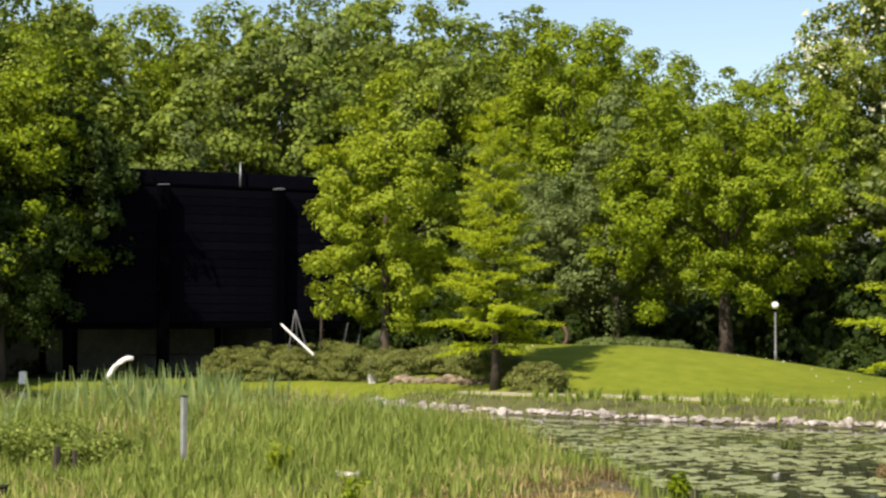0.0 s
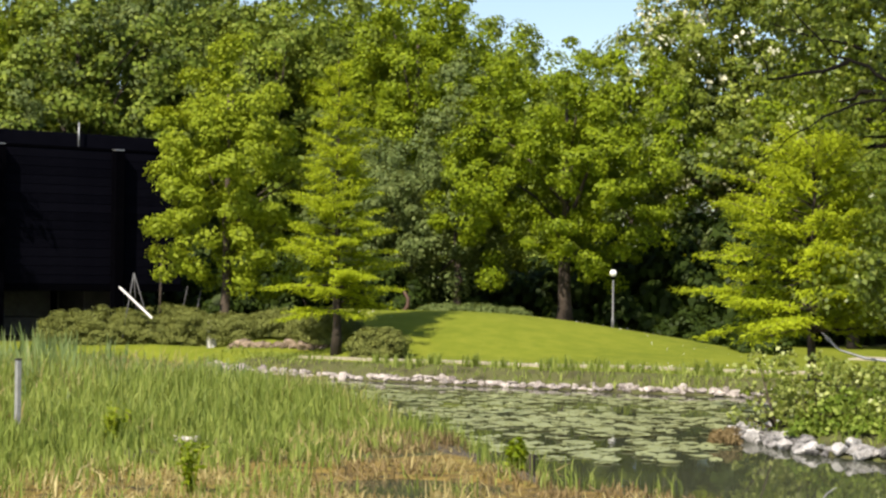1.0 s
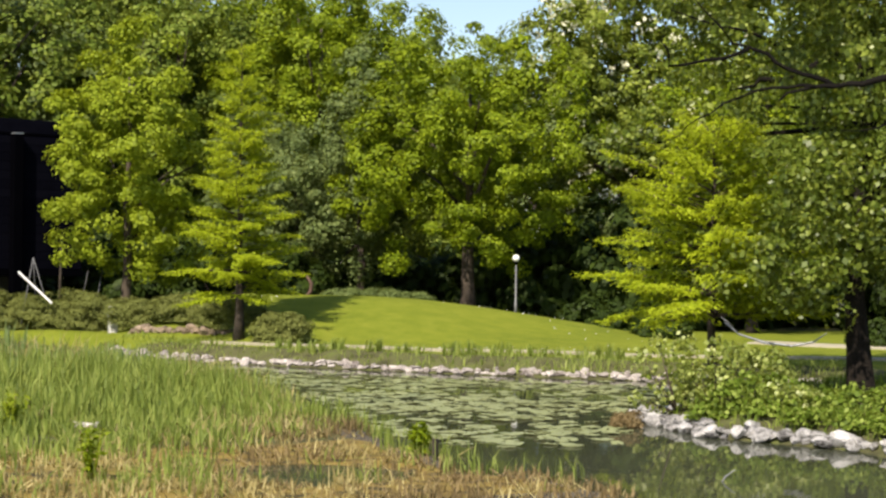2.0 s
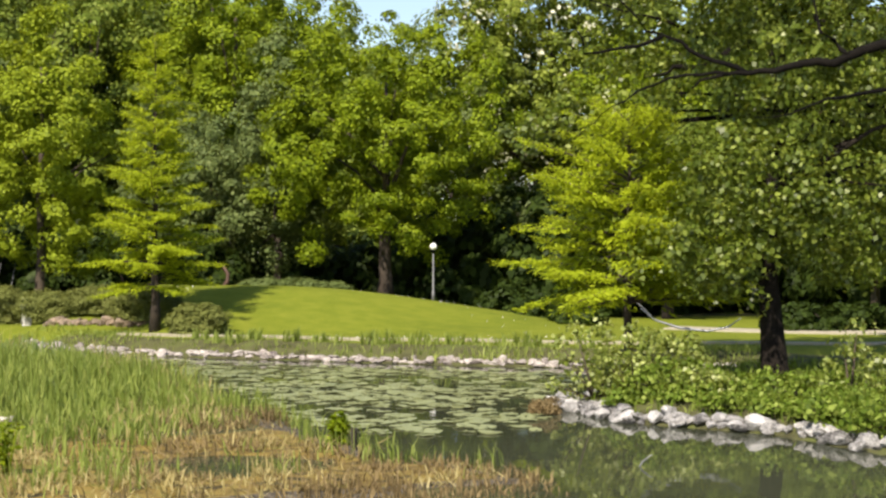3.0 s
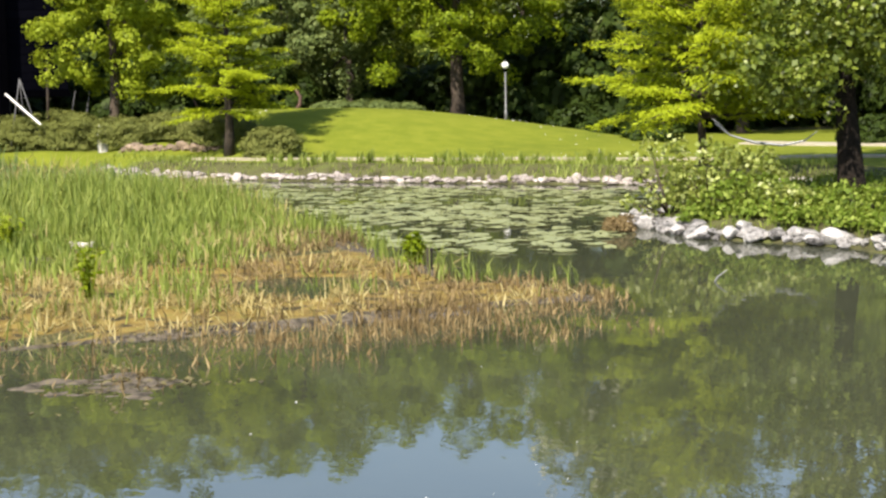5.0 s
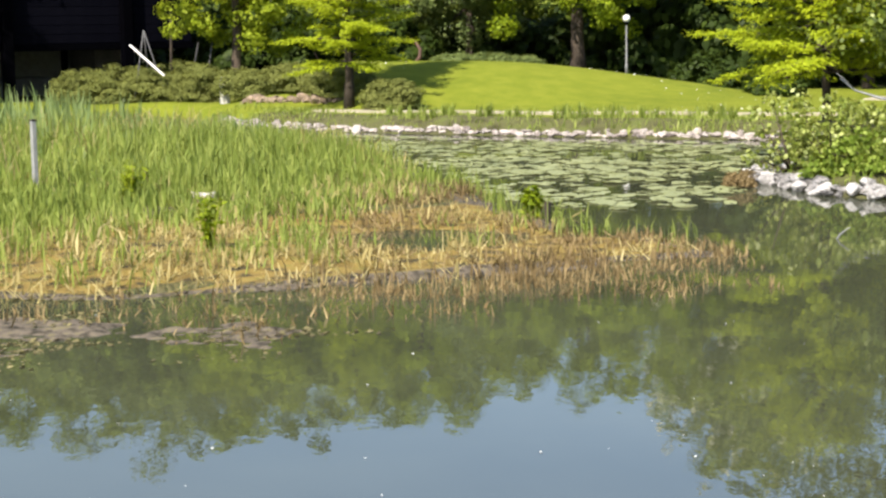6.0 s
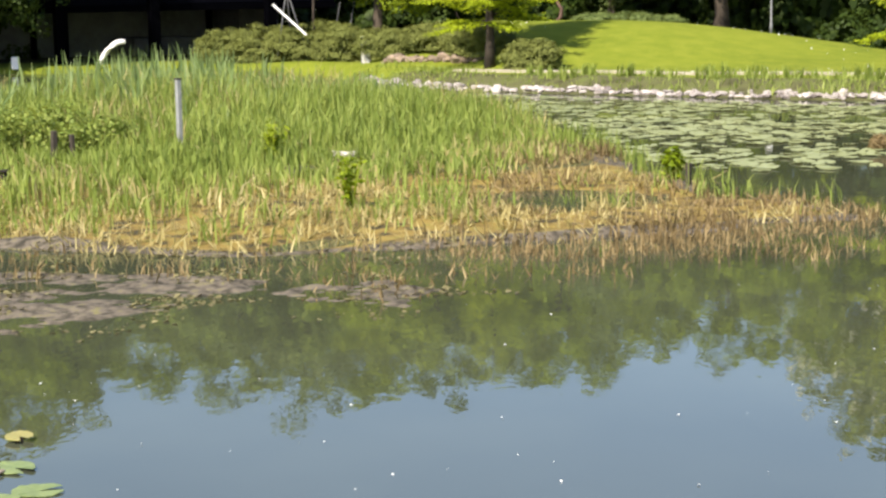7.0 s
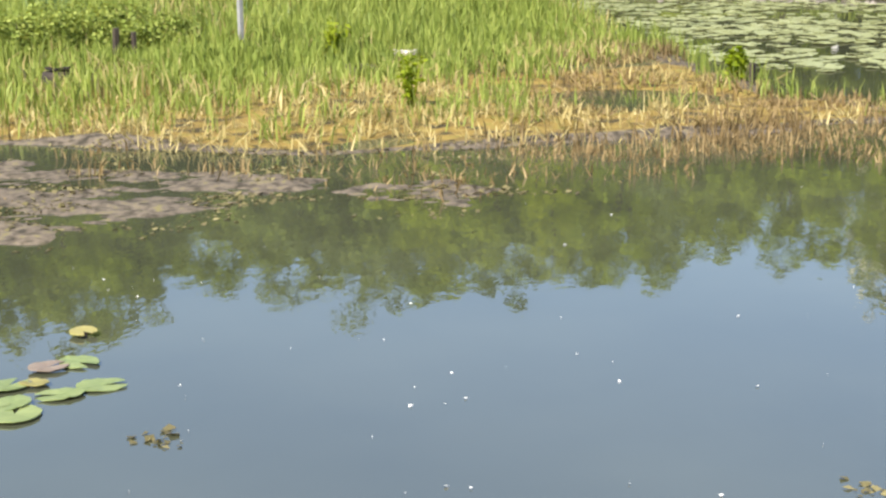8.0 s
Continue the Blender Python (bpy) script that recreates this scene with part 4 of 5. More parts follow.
def sculptures():
    R = 58.0

    def p(bearing, elev, dist):
        a, b = at(bearing, dist)
        return Vector((a, b, 2.9 + dist * math.tan(radians(elev))))
    a, b = p(-5.36, -0.41, 62.4), p(-4.28, -1.43, 61.6)
    base = Vector((*at(-4.8, 63), 0))
    base.z = gz(base.x, base.y)
    t = thing("beam_sculpture", *base, "white painted beam leaning on thin steel poles above junipers", "sculpture")
    d = b - a
    beam = part("beam", box_mesh("beam", 0.065, 0.065, d.length, M_WHITE, 0.012), t, "white square beam")
    beam.matrix_basis = Matrix.Translation(a - base) @ d.to_track_quat("Z", "Y").to_matrix().to_4x4()
    apex = p(-4.9, 0.06, 63)
    for foot in (p(-5.25, -2.1, 62.8), p(-4.3, -1.9, 62.8), p(-4.75, -2.0, 64.5)):
        part("pole", tubes_mesh("pole", [([apex - base, foot - base], [0.02, 0.02])], M_CONCRETE), t)
    for bearing, lean in ((-3.45, 0.35), (-2.95, 0.3)):
        q = p(bearing, -1.9, 65.0)
        part("pole", tubes_mesh("pole", [([q - base, q - base + Vector((lean, 0, 1.75))], [0.026, 0.02])], M_CONCRETE), t)
    q = p(-4.05, -1.9, 65.5)
    part("pole", tubes_mesh("pole", [([q - base, q - base + Vector((0.05, 0, 3.0))], [0.06, 0.04])], M_BARK), t, "weathered wooden pole")
    # curved white tube rising from the lawn
    c = p(-11.15, -2.05, 66.2)
    c.z = gz(c.x, c.y)
    t = thing("arched_sculpture", *c, "white curved tube rising in an arc from the lawn", "sculpture")
    pts = [(1.12 * f, 0, 1.05 * math.sin(f * 1.75) ** 0.8 if f else -0.1) for f in (0, 0.12, 0.25, 0.4, 0.55, 0.7, 0.85, 1.0)]
    part("tube", tubes_mesh("tube", [(pts, [0.10] * 7 + [0.08])], M_WHITE, 12), t)
    c = p(-13.72, -2.1, 67)
    t = thing("stone_block", c.x, c.y, gz(c.x, c.y), "small white painted stone block at the lawn's edge", "sculpture")
    part("block", box_mesh("block", 0.28, 0.24, 0.5, M_WHITE, 0.05), t)
    # rusty bent ribbon on the mound
    c = p(4.05, -1.2, 65)
    t = thing("bent_ribbon", c.x, c.y, gz(c.x, c.y) - 0.05, "rust-red bent steel ribbon standing on the mound", "sculpture")
    part("ribbon", tubes_mesh("ribbon", [([(-0.15, 0, 0), (0.12, 0, 0.3), (0.14, 0, 0.6), (-0.05, 0, 0.9), (-0.22, 0, 1.02)], [0.06, 0.08, 0.07, 0.06, 0.04])], M_RED, 10), t)
    # pale marker stone beside the path
    c = p(-2.33, -2.4, 59.2)
    t = thing("marker_stone", c.x, c.y, gz(c.x, c.y) - 0.03, "pale upright marker stone beside the junipers", "stone", turn=25)
    part("slab", box_mesh("slab", 0.3, 0.22, 0.95, M_BIRCH, 0.04), t)


sculptures()


def park_lamp():
    x, y = at(11.0, 66)
    z = gz(x, y) - 0.05
    top = 3.16 - z
    t = thing("park_lamp", x, y, z, "short park lamp with a white globe on a grey pole", "lamp")
    part("pole", tubes_mesh("pole", [([(0, 0, 0), (0, 0, 0.5), (0, 0, 0.52), (0, 0, top - 0.15)], [0.055, 0.055, 0.036, 0.032])], M_LAMPPOST, 12), t)
    bm = bmesh.new()
    bmesh.ops.create_uvsphere(bm, u_segments=20, v_segments=12, radius=0.14, matrix=Matrix.Translation((0, 0, top)))
    me = bpy.data.meshes.new("globe")
    bm.to_mesh(me)
    bm.free()
    me.materials.append(M_GLOBE)
    part("globe", me, t, "white opal globe")
    part("collar", tubes_mesh("collar", [([(0, 0, top - 0.24), (0, 0, top - 0.15)], [0.06, 0.1])], M_BLACK_EDGE, 12), t)


park_lamp()

# ---- promontory planting ----
for bearing, dist, rx, ry, rz, mat, seed in ((16.4, 32.6, 0.95, 0.9, 1.6, M_SPRIG, 141), (17.7, 32.0, 1.0, 0.9, 1.5, M_SPRIG, 142), (18.9, 31.2, 0.95, 0.8, 0.65, M_WEED, 143), (20.3, 30.8, 0.8, 0.7, 0.45, M_SPRIG, 144),
                                             (21.9, 31.0, 0.8, 0.7, 0.28, M_WEED, 145), (23.3, 30.5, 0.9, 0.8, 0.45, M_WEED, 146), (24.7, 30.5, 1.0, 0.9, 1.3, M_SPRIG, 147), (26.5, 30.5, 1.1, 0.9, 1.7, M_SPRIG, 148),
                                             (24.4, 27.8, 0.8, 0.7, 0.5, M_WEED, 149), (25.8, 27.0, 0.9, 0.7, 0.55, M_WEED, 150), (17.2, 34.6, 0.8, 0.8, 1.1, M_SPRIG, 151), (19.5, 32.9, 0.6, 0.5, 1.3, M_SPRIG, 152), (18.2, 32.9, 0.5, 0.5, 1.2, M_SPRIG, 153)):
    x, y = at(bearing, dist)
    shrub("bank_shrub", x, y, gz(x, y) - 0.03, rx, ry, rz, mat, "loose leafy shrub growing among the promontory boulders", seed, 22, 36, 0.1, 0.2, "shrubs on the promontory", up=0.1, shell=0.3, loose=0.8)

rng = np.random.default_rng(161)
for k, (x, y) in enumerate(((9.5, 29.6), (10.1, 28.6), (10.6, 27.6), (11.2, 26.8), (11.5, 26.0), (11.7, 25.2), (12.0, 24.4), (12.1, 23.4), (12.3, 22.2), (12.6, 21.0), (11.0, 28.6), (12.2, 26.4))):
    shrub("bank_weed", x, y, gz(x, y) - 0.03, 0.5 + 0.2 * rng.random(), 0.5, 0.13 + 0.15 * rng.random(), M_WEED, "low lush green weed behind the promontory boulders", 162 + k, 30, 40, 0.09, 0.16, "weeds on the promontory", "weed", up=0.4, shell=0.4, loose=0.7)


def pale_log():
    pts = []
    for bearing, elev in ((17.9, -1.8), (18.4, -2.2), (19.2, -2.45), (20.1, -2.55), (20.8, -2.4), (21.2, -2.1)):
        a, b = at(bearing, 33.6)
        pts.append(Vector((a, b, 2.9 + 33.6 * math.tan(radians(elev)))))
    c = pts[2].copy()
    c.z = gz(c.x, c.y)
    t = thing("fallen_branch", *c, "pale bare fallen branch lying over the shrubs", "branch")
    part("stem", tubes_mesh("stem", [([p - c for p in pts], [0.01, 0.02, 0.027, 0.022, 0.018, 0.009])], M_METAL, 8), t)
    part("twig", tubes_mesh("twig", [([pts[1] - c, pts[1] - c + Vector((-0.2, 0, 0.2)), pts[1] - c + Vector((-0.36, 0.05, 0.34))], [0.015, 0.011, 0.005])], M_POST, 6), t)


pale_log()


# ---- reeds and stubble ----
def blades_mesh(name, rng, base, height, lean, width, mat, bend=0.35):
    """Tapered bent blades: two joined quads each."""
    n = len(base)
    a = rng.random(n) * 2 * math.pi
    out = np.stack([np.cos(a), np.sin(a), np.zeros(n)], 1)
    b = rng.random(n) * 2 * math.pi
    side = np.stack([np.cos(b), np.sin(b), np.zeros(n)], 1) * (width * (0.6 + 0.8 * rng.random(n)))[:, None] * 0.5
    H, Ln = height[:, None], (lean * np.abs(rng.normal(size=n)) * height)[:, None]
    mid = base + out * Ln * 0.4 + np.array([0, 0, 1.0]) * H * 0.6
    tip = base + out * Ln * (1 + bend) + np.array([0, 0, 1.0]) * H * (1 - 0.25 * np.clip(Ln / H, 0, 1))
    if bend < 0.2:
        mid = base + (tip - base) * 0.6
    V = np.stack([base - side, base + side, mid - side * 0.85, mid + side * 0.85, tip - side * 0.12, tip + side * 0.12], 1).reshape(-1, 3)
    me = bpy.data.meshes.new(name)
    me.vertices.add(6 * n)
    me.vertices.foreach_set("co", V.astype(np.float32).ravel())
    idx = (np.arange(n) * 6)[:, None] + np.array([0, 1, 3, 2, 2, 3, 5, 4])
    me.loops.add(8 * n)
    me.loops.foreach_set("vertex_index", idx.astype(np.int32).ravel())
    me.polygons.add(2 * n)
    me.polygons.foreach_set("loop_start", np.arange(0, 8 * n, 4, dtype=np.int32))
    me.materials.append(mat)
    me.update(calc_edges=True)
    me.validate()
    return me


def scatter(rng, n, x0, x1, y0, y1, keep):
    """Random plan points; keep(x, y) gives the chance of each."""
    x, y = rng.uniform(x0, x1, n), rng.uniform(y0, y1, n)
    ok = rng.random(n) < keep(x, y)
    x, y = x[ok], y[ok]
    return x, y


def stand(name, seed, n, box, keep, tall, width, lean, mat, label, category="reeds", tuft=0.0):
    rng = np.random.default_rng(seed)
    x, y = scatter(rng, n, *box, keep)
    if tuft:
        k = rng.integers(0, max(1, len(x) // 7), len(x))
        x, y = x[k] + rng.normal(size=len(k)) * tuft, y[k] + rng.normal(size=len(k)) * tuft
    h = tall(x, y) * (0.45 + 0.75 * rng.random(len(x)))
    z = np.maximum(ground_height(x, y), -0.06)
    ob = new(name, blades_mesh(name, rng, np.stack([x, y, z - 0.02], 1), h, lean, width, mat, 0.1 if lean > 0.5 else 0.35))
    return tagged(ob, label, category, kind="stuff")


def in_view(x, y):
    return (x > -0.34 * y - 2.5)


def green_tall(x, y):
    return (0.42 + 0.5 * smooth(26.5, 37, y)) * (1 - 0.4 * smooth(-2, 2.5, x)) * (1 + 0.15 * waves(x, y, 0.9, 21)) * (1 - 0.62 * np.exp(-((x + 1.5) / 1.1) ** 2 - ((y - 26.6) / 2.4) ** 2))


stand("reed_bed", 201, 54000, (-14, 3.4, 21.5, 39), lambda x, y: in_view(x, y) * smooth(0.0, 1.2, signed(ISLAND, x, y)) * smooth(21.5, 27, y + 1.5 * waves(x, y, 0.8, 22) - 5 * smooth(-0.5, 2.5, x)) * (0.55 + 0.45 * smooth(-0.4, 0.4, waves(x, y, 1.3, 23))),
      green_tall, 0.033, 0.2, M_REED, "dense fresh green reed bed standing in the pond", tuft=0.13)
stand("far_reed_bed", 202, 30000, (-17.5, 1.5, 31, 57), lambda x, y: in_view(x, y) * smooth(-0.2, 0.8, signed(ISLAND, x, y)) * smooth(30, 38, y) * (0.4 + 0.6 * smooth(-0.5, 0.3, waves(x, y, 0.8, 24))),
      lambda x, y: 0.58 * (1 - 0.45 * smooth(-6, -1, x)) * (1 - 0.7 * (1 - smooth(-13.0, -10.0, x))) * (1 + 0.22 * waves(x, y, 0.7, 25)), 0.055, 0.16, M_REED_BLUE, "tall blue-green reeds at the back of the bed", tuft=0.17)
stand("tall_reeds", 210, 4800, (-13, 0.5, 33, 50), lambda x, y: in_view(x, y) * smooth(0.2, 0.8, signed(ISLAND, x, y)) * smooth(-0.2, 0.5, waves(x, y, 0.9, 38)) * smooth(-10.4, -8.6, x),
      lambda x, y: 1.25 * (1 - 0.55 * smooth(-6, -1, x)) + 0 * y, 0.062, 0.13, M_REED_BLUE, "taller reed shoots standing above the bed", tuft=0.16)
stand("dry_reeds", 203, 30000, (-9, 5.6, 18.6, 29), lambda x, y: in_view(x, y) * smooth(-0.3, 0.2, signed(ISLAND, x, y)) * (1 - smooth(21.8, 28, y - 2 * smooth(0, 3, x))) * (0.25 + 0.75 * smooth(-0.2, 0.5, waves(x, y, 1.7, 26))) * (1 - 1.2 * np.exp(-(((x - 1.8) / 1.2) ** 2 + ((y - 23.4) / 0.95) ** 2))) * (1 - 0.6 * smooth(0, 1.5, x)),
      lambda x, y: 0.19 + 0.09 * waves(x, y, 1.1, 27), 0.022, 0.8, M_STRAW, "golden dry reed stalks along the front of the bed", tuft=0.12)
stand("rusty_reeds", 211, 8500, (-0.5, 5.7, 20, 30), lambda x, y: smooth(-0.2, 0.3, signed(ISLAND, x, y)) * smooth(-0.5, 1.2, x) * (1 - smooth(28, 33, y)) * (0.15 + 0.85 * smooth(-0.3, 0.4, waves(x, y, 1.5, 41))) * (1 - 1.2 * np.exp(-(((x - 1.8) / 1.2) ** 2 + ((y - 23.4) / 0.95) ** 2))),
      lambda x, y: 0.2 + 0.09 * waves(x, y, 1.2, 42), 0.022, 0.9, M_RUST, "withered brown reeds on the island's tip", tuft=0.12)
stand("green_fringe", 204, 16000, (-9, 5.2, 19.4, 28), lambda x, y: in_view(x, y) * smooth(0.2, 0.9, signed(ISLAND, x, y)) * smooth(-0.15, 0.5, waves(x, y, 1.2, 28)) * (1 - 0.93 * smooth(-0.8, 1.2, x)) * (0.3 + 0.7 * smooth(20, 23, y)),
      lambda x, y: 0.34 + 0.1 * waves(x, y, 1.4, 29), 0.024, 0.35, M_REED, "fresh green shoots among dry stalks", "grass", tuft=0.15)
stand("reed_stubble", 205, 6000, (-7, 5.6, 16.8, 22.4), lambda x, y: smooth(-2.6, -0.6, signed(ISLAND, x, y)) * (1 - smooth(0.0, 0.8, signed(ISLAND, x, y))) * (0.3 + 0.7 * smooth(-1.6, 0.6, x)) * (0.2 + 0.8 * smooth(-0.3, 0.5, waves(x, y, 1.6, 30))),
      lambda x, y: 0.23 + 0.07 * waves(x, y, 1.3, 31), 0.022, 0.35, M_RUST, "brown reed stubble standing in shallow water", tuft=0.14)
stand("old_reeds", 212, 9000, (-13, 2.5, 22, 44), lambda x, y: in_view(x, y) * smooth(0.2, 0.9, signed(ISLAND, x, y)) * smooth(-0.1, 0.5, waves(x, y, 1.1, 44)),
      lambda x, y: green_tall(x, y) * 1.05, 0.03, 0.4, M_STRAW, "last year's dry stalks standing among green reeds", tuft=0.2)
stand("broken_stubble", 213, 2600, (-2.2, 5.4, 15.9, 19.6), lambda x, y: smooth(-3.2, -1.8, signed(ISLAND, x, y)) * (1 - smooth(-0.4, 0.2, signed(ISLAND, x, y))) * smooth(-0.25, 0.4, waves(x, y * 1.6, 1.9, 45)),
      lambda x, y: 0.2 + 0.06 * waves(x, y, 1.3, 46), 0.02, 0.6, M_RUST, "broken brown stalks leaning in shallow water", tuft=0.16)
stand("front_stubble", 214, 9000, (-1.6, 5.6, 17.0, 22.0), lambda x, y: smooth(-1.5, -1.0, signed(ISLAND, x, y)) * (1 - smooth(-0.3, 0.2, signed(ISLAND, x, y))) * smooth(-1.6, 0.6, x) * (0.15 + 0.85 * smooth(-0.3, 0.3, waves(x, y, 2.2, 47))),
      lambda x, y: 0.15 + 0.04 * waves(x, y, 1.3, 48), 0.024, 0.2, M_RUST, "short upright brown stubble in shallow water")
stand("fallen_stalks", 215, 1500, (-8, 5.2, 19.2, 26.5), lambda x, y: in_view(x, y) * smooth(0.1, 0.6, signed(ISLAND, x, y)) * smooth(-0.2, 0.5, waves(x, y, 1.3, 49)),
      lambda x, y: 0.17 + 0.0 * x, 0.018, 2.0, M_STRAW, "long pale broken stalks lying over the moss")
stand("lily_edge_rushes", 206, 1500, (2.0, 5.6, 22, 33), lambda x, y: smooth(-0.8, 0.1, signed(ISLAND, x, y)) * (1 - smooth(0.1, 0.7, signed(ISLAND, x, y))),
      lambda x, y: 0.4 + 0.1 * waves(x, y, 1.0, 32), 0.022, 0.2, M_REED, "thin green rushes at the island's edge", tuft=0.15)
stand("mud_sprouts", 207, 700, (-7, 0.2, 14.4, 19), lambda x, y: smooth(-0.3, 0.1, np.maximum(signed(MUD_A, x, y), signed(MUD_B, x, y))) * (0.15 + 0.85 * (x > -1.9)),
      lambda x, y: 0.07 + 0.03 * waves(x, y, 3.0, 33), 0.02, 0.5, M_RUST, "low withered sprouts on the mud flats", tuft=0.1)
stand("bank_grass", 208, 36000, (-6, 17, 40, 57), lambda x, y: smooth(-2.6, -2.2, signed(POND, x, y)) * (1 - smooth(-0.45, -0.1, signed(POND, x, y))) * (0.3 + 0.7 * smooth(-0.3, 0.4, waves(x, y, 0.9, 34))),
      lambda x, y: 0.2 + 0.1 * waves(x, y, 0.8, 35), 0.03, 0.4, M_REED, "rough grass between the stones and the path", "grass")
stand("promontory_grass", 209, 6500, (8.4, 17, 22, 38), lambda x, y: 1 - smooth(-0.5, -0.15, signed(POND, x, y)),
      lambda x, y: 0.24 + 0.12 * waves(x, y, 0.8, 36), 0.03, 0.4, M_WEED, "rough green grass on the promontory", "grass")


# ---- clumps, posts and stumps in the reed bed ----
def leafy_clump(name, x, y, z, tall, count, length, mat, label, seed):
    rng = np.random.default_rng(seed)
    t = thing(name, x, y, z, label, "plant")
    stems, Q = [], []
    for k in range(count):
        a, s = rng.random() * 6.28, rng.random()
        top = Vector((math.cos(a) * 0.3 * s * tall, math.sin(a) * 0.3 * s * tall, tall * (0.6 + 0.4 * rng.random())))
        stems.append(([(0.03 * math.cos(a), 0.03 * math.sin(a), 0), top * 0.5, top], [0.012, 0.009, 0.004]))
        f = rng.random((12, 1)) * 0.8 + 0.2
        c = np.array(top)[None] * f + rng.normal(size=(12, 3)) * 0.04
        Q.append(leaf_quads(rng, c, rng.normal(size=(12, 3)) * 0.5 + np.array([0, 0, 0.8]), length * (0.6 + 0.7 * rng.random(12)), 0.45))
    part("stems", tubes_mesh("stems", stems, mat, 5), t)
    part("leaves", quads_mesh("leaves", np.concatenate(Q), mat), t)


leafy_clump("dock_plant", -1.15, 22.2, 0.05, 0.75, 12, 0.12, M_MAPLE, "tall leafy green weed rising from the dry reeds", 211)
leafy_clump("marsh_plant", 3.45, 25.1, 0.05, 0.5, 26, 0.16, M_MAPLE, "bright leafy marsh plant at the water's edge", 212)
leafy_clump("dock_plant", -2.7, 28.0, 0.05, 0.8, 20, 0.12, M_YELLOW, "pale flowering weed among the reeds", 213)
for k, (x, y) in enumerate(((-6.6, 28.9), (-7.5, 29.6), (-7.9, 28.4), (-6.0, 29.6))):
    shrub("marsh_shrub", x, y, 0.05, 0.8, 0.7, 0.95 if k < 3 else 0.7, M_REED, "light green bushy growth among the reeds", 214 + k, 60, 50, 0.075, 0.2, loose=0.8)


def post(x, y, top, half, mat, label, lean=0.0, cap=True):
    z = gz(x, y) - 0.1
    t = thing("post", x, y, z, label, "post", turn=38)
    ob = part("shaft", box_mesh("shaft", half * 2, half * 2, top - z, mat, 0.012), t)
    ob.matrix_basis = pose(0, 0, 0, 0, lean, 0)
    if cap:
        c = part("cap", box_mesh("cap", half * 2.3, half * 2.3, 0.03, M_DARKWOOD, 0.006), t)
        c.matrix_basis = pose(0, 0, 0, 0, lean, 0) @ pose(0, 0, top - z)


post(-4.42, 29.4, 1.44, 0.043, M_POST, "weathered pale square post standing among the reeds")
post(-6.18, 27.5, 0.75, 0.045, M_DARKWOOD, "dark short wooden post among the reeds", 2, False)
post(-5.85, 27.5, 0.69, 0.035, M_DARKWOOD, "dark thin wooden post among the reeds", -2, False)
post(3.62, 24.7, 0.36, 0.035, M_DARKWOOD, "dark rotten stake at the water's edge", 4, False)


def stump(x, y, r, h, label, seed, top_mat, foot=0.05):
    rng = np.random.default_rng(seed)
    t = thing("tree_stump", x, y, max(gz(x, y), 0.0) - foot, label, "stump")
    rad = [r * 1.25, r * 1.05, r, r * 0.97]
    me = tubes_mesh("stump", [([(0, 0, 0), (0, 0, h * 0.3), (0, 0, h * 0.7), (0, 0, h)], rad)], M_DARKWOOD, 14)
    for v in me.vertices:
        v.co.x *= 1 + 0.08 * rng.normal()
        v.co.y *= 1 + 0.08 * rng.normal()
    part("bark", me, t)
    verts = [(0, 0, h + 0.01)]
    for ring in (0.5, 0.98):
        for k in range(14):
            a = k * math.tau / 14
            rough = ring * r * (1 + 0.16 * rng.normal())
            verts.append((rough * math.cos(a), rough * math.sin(a), h + 0.012 + 0.07 * rng.random()))
    verts += [(x * 0.96, y * 0.96, z - 0.03) for x, y, z in verts[15:29]]
    faces = [(0, 1 + k, 1 + (k + 1) % 14) for k in range(14)]
    for o in (1, 15):
        faces += [(o + k, o + 14 + k, o + 14 + (k + 1) % 14, o + (k + 1) % 14) for k in range(14)]
    part("cut_top", make_mesh("cut_top", verts, faces, top_mat), t, "ragged weathered top")


stump(-1.52, 28.4, 0.21, 0.16, "dark tree stump with a pale ragged weathered top", 221, M_STUMP_TOP)
stump(-6.35, 24.4, 0.2, 0.3, "low dark rotten stump in the dry reeds", 222, M_DARKWOOD)

# ---- water lilies ----


def pad_mesh(name, r, seed, mat, sides=18, notch=0.30, wave=0.03):
    rng = np.random.default_rng(seed)
    ang = np.linspace(notch, 2 * math.pi - notch, sides)
    rim = [(r * (1.12 + 0.025 * rng.normal()) * math.cos(a), r * 0.92 * (1 + 0.025 * rng.normal()) * math.sin(a), 0.012 + wave * r * (0.4 + rng.normal())) for a in ang]
    inner = [(x * 0.55, y * 0.55, 0.012) for x, y, z in rim]
    hub = [(0.02 * r, 0, 0.006)]
    verts = hub + inner + rim
    verts += [(x, y, z - 0.006) for x, y, z in rim]
    faces = [(0, 1 + k, 2 + k) for k in range(sides - 1)]
    faces += [(1 + k, 1 + sides + k, 2 + sides + k, 2 + k) for k in range(sides - 1)]
    faces += [(1 + sides + k, 1 + 2 * sides + k, 2 + 2 * sides + k, 2 + sides + k) for k in range(sides - 1)]
    return make_mesh(name, verts, faces, mat, False)


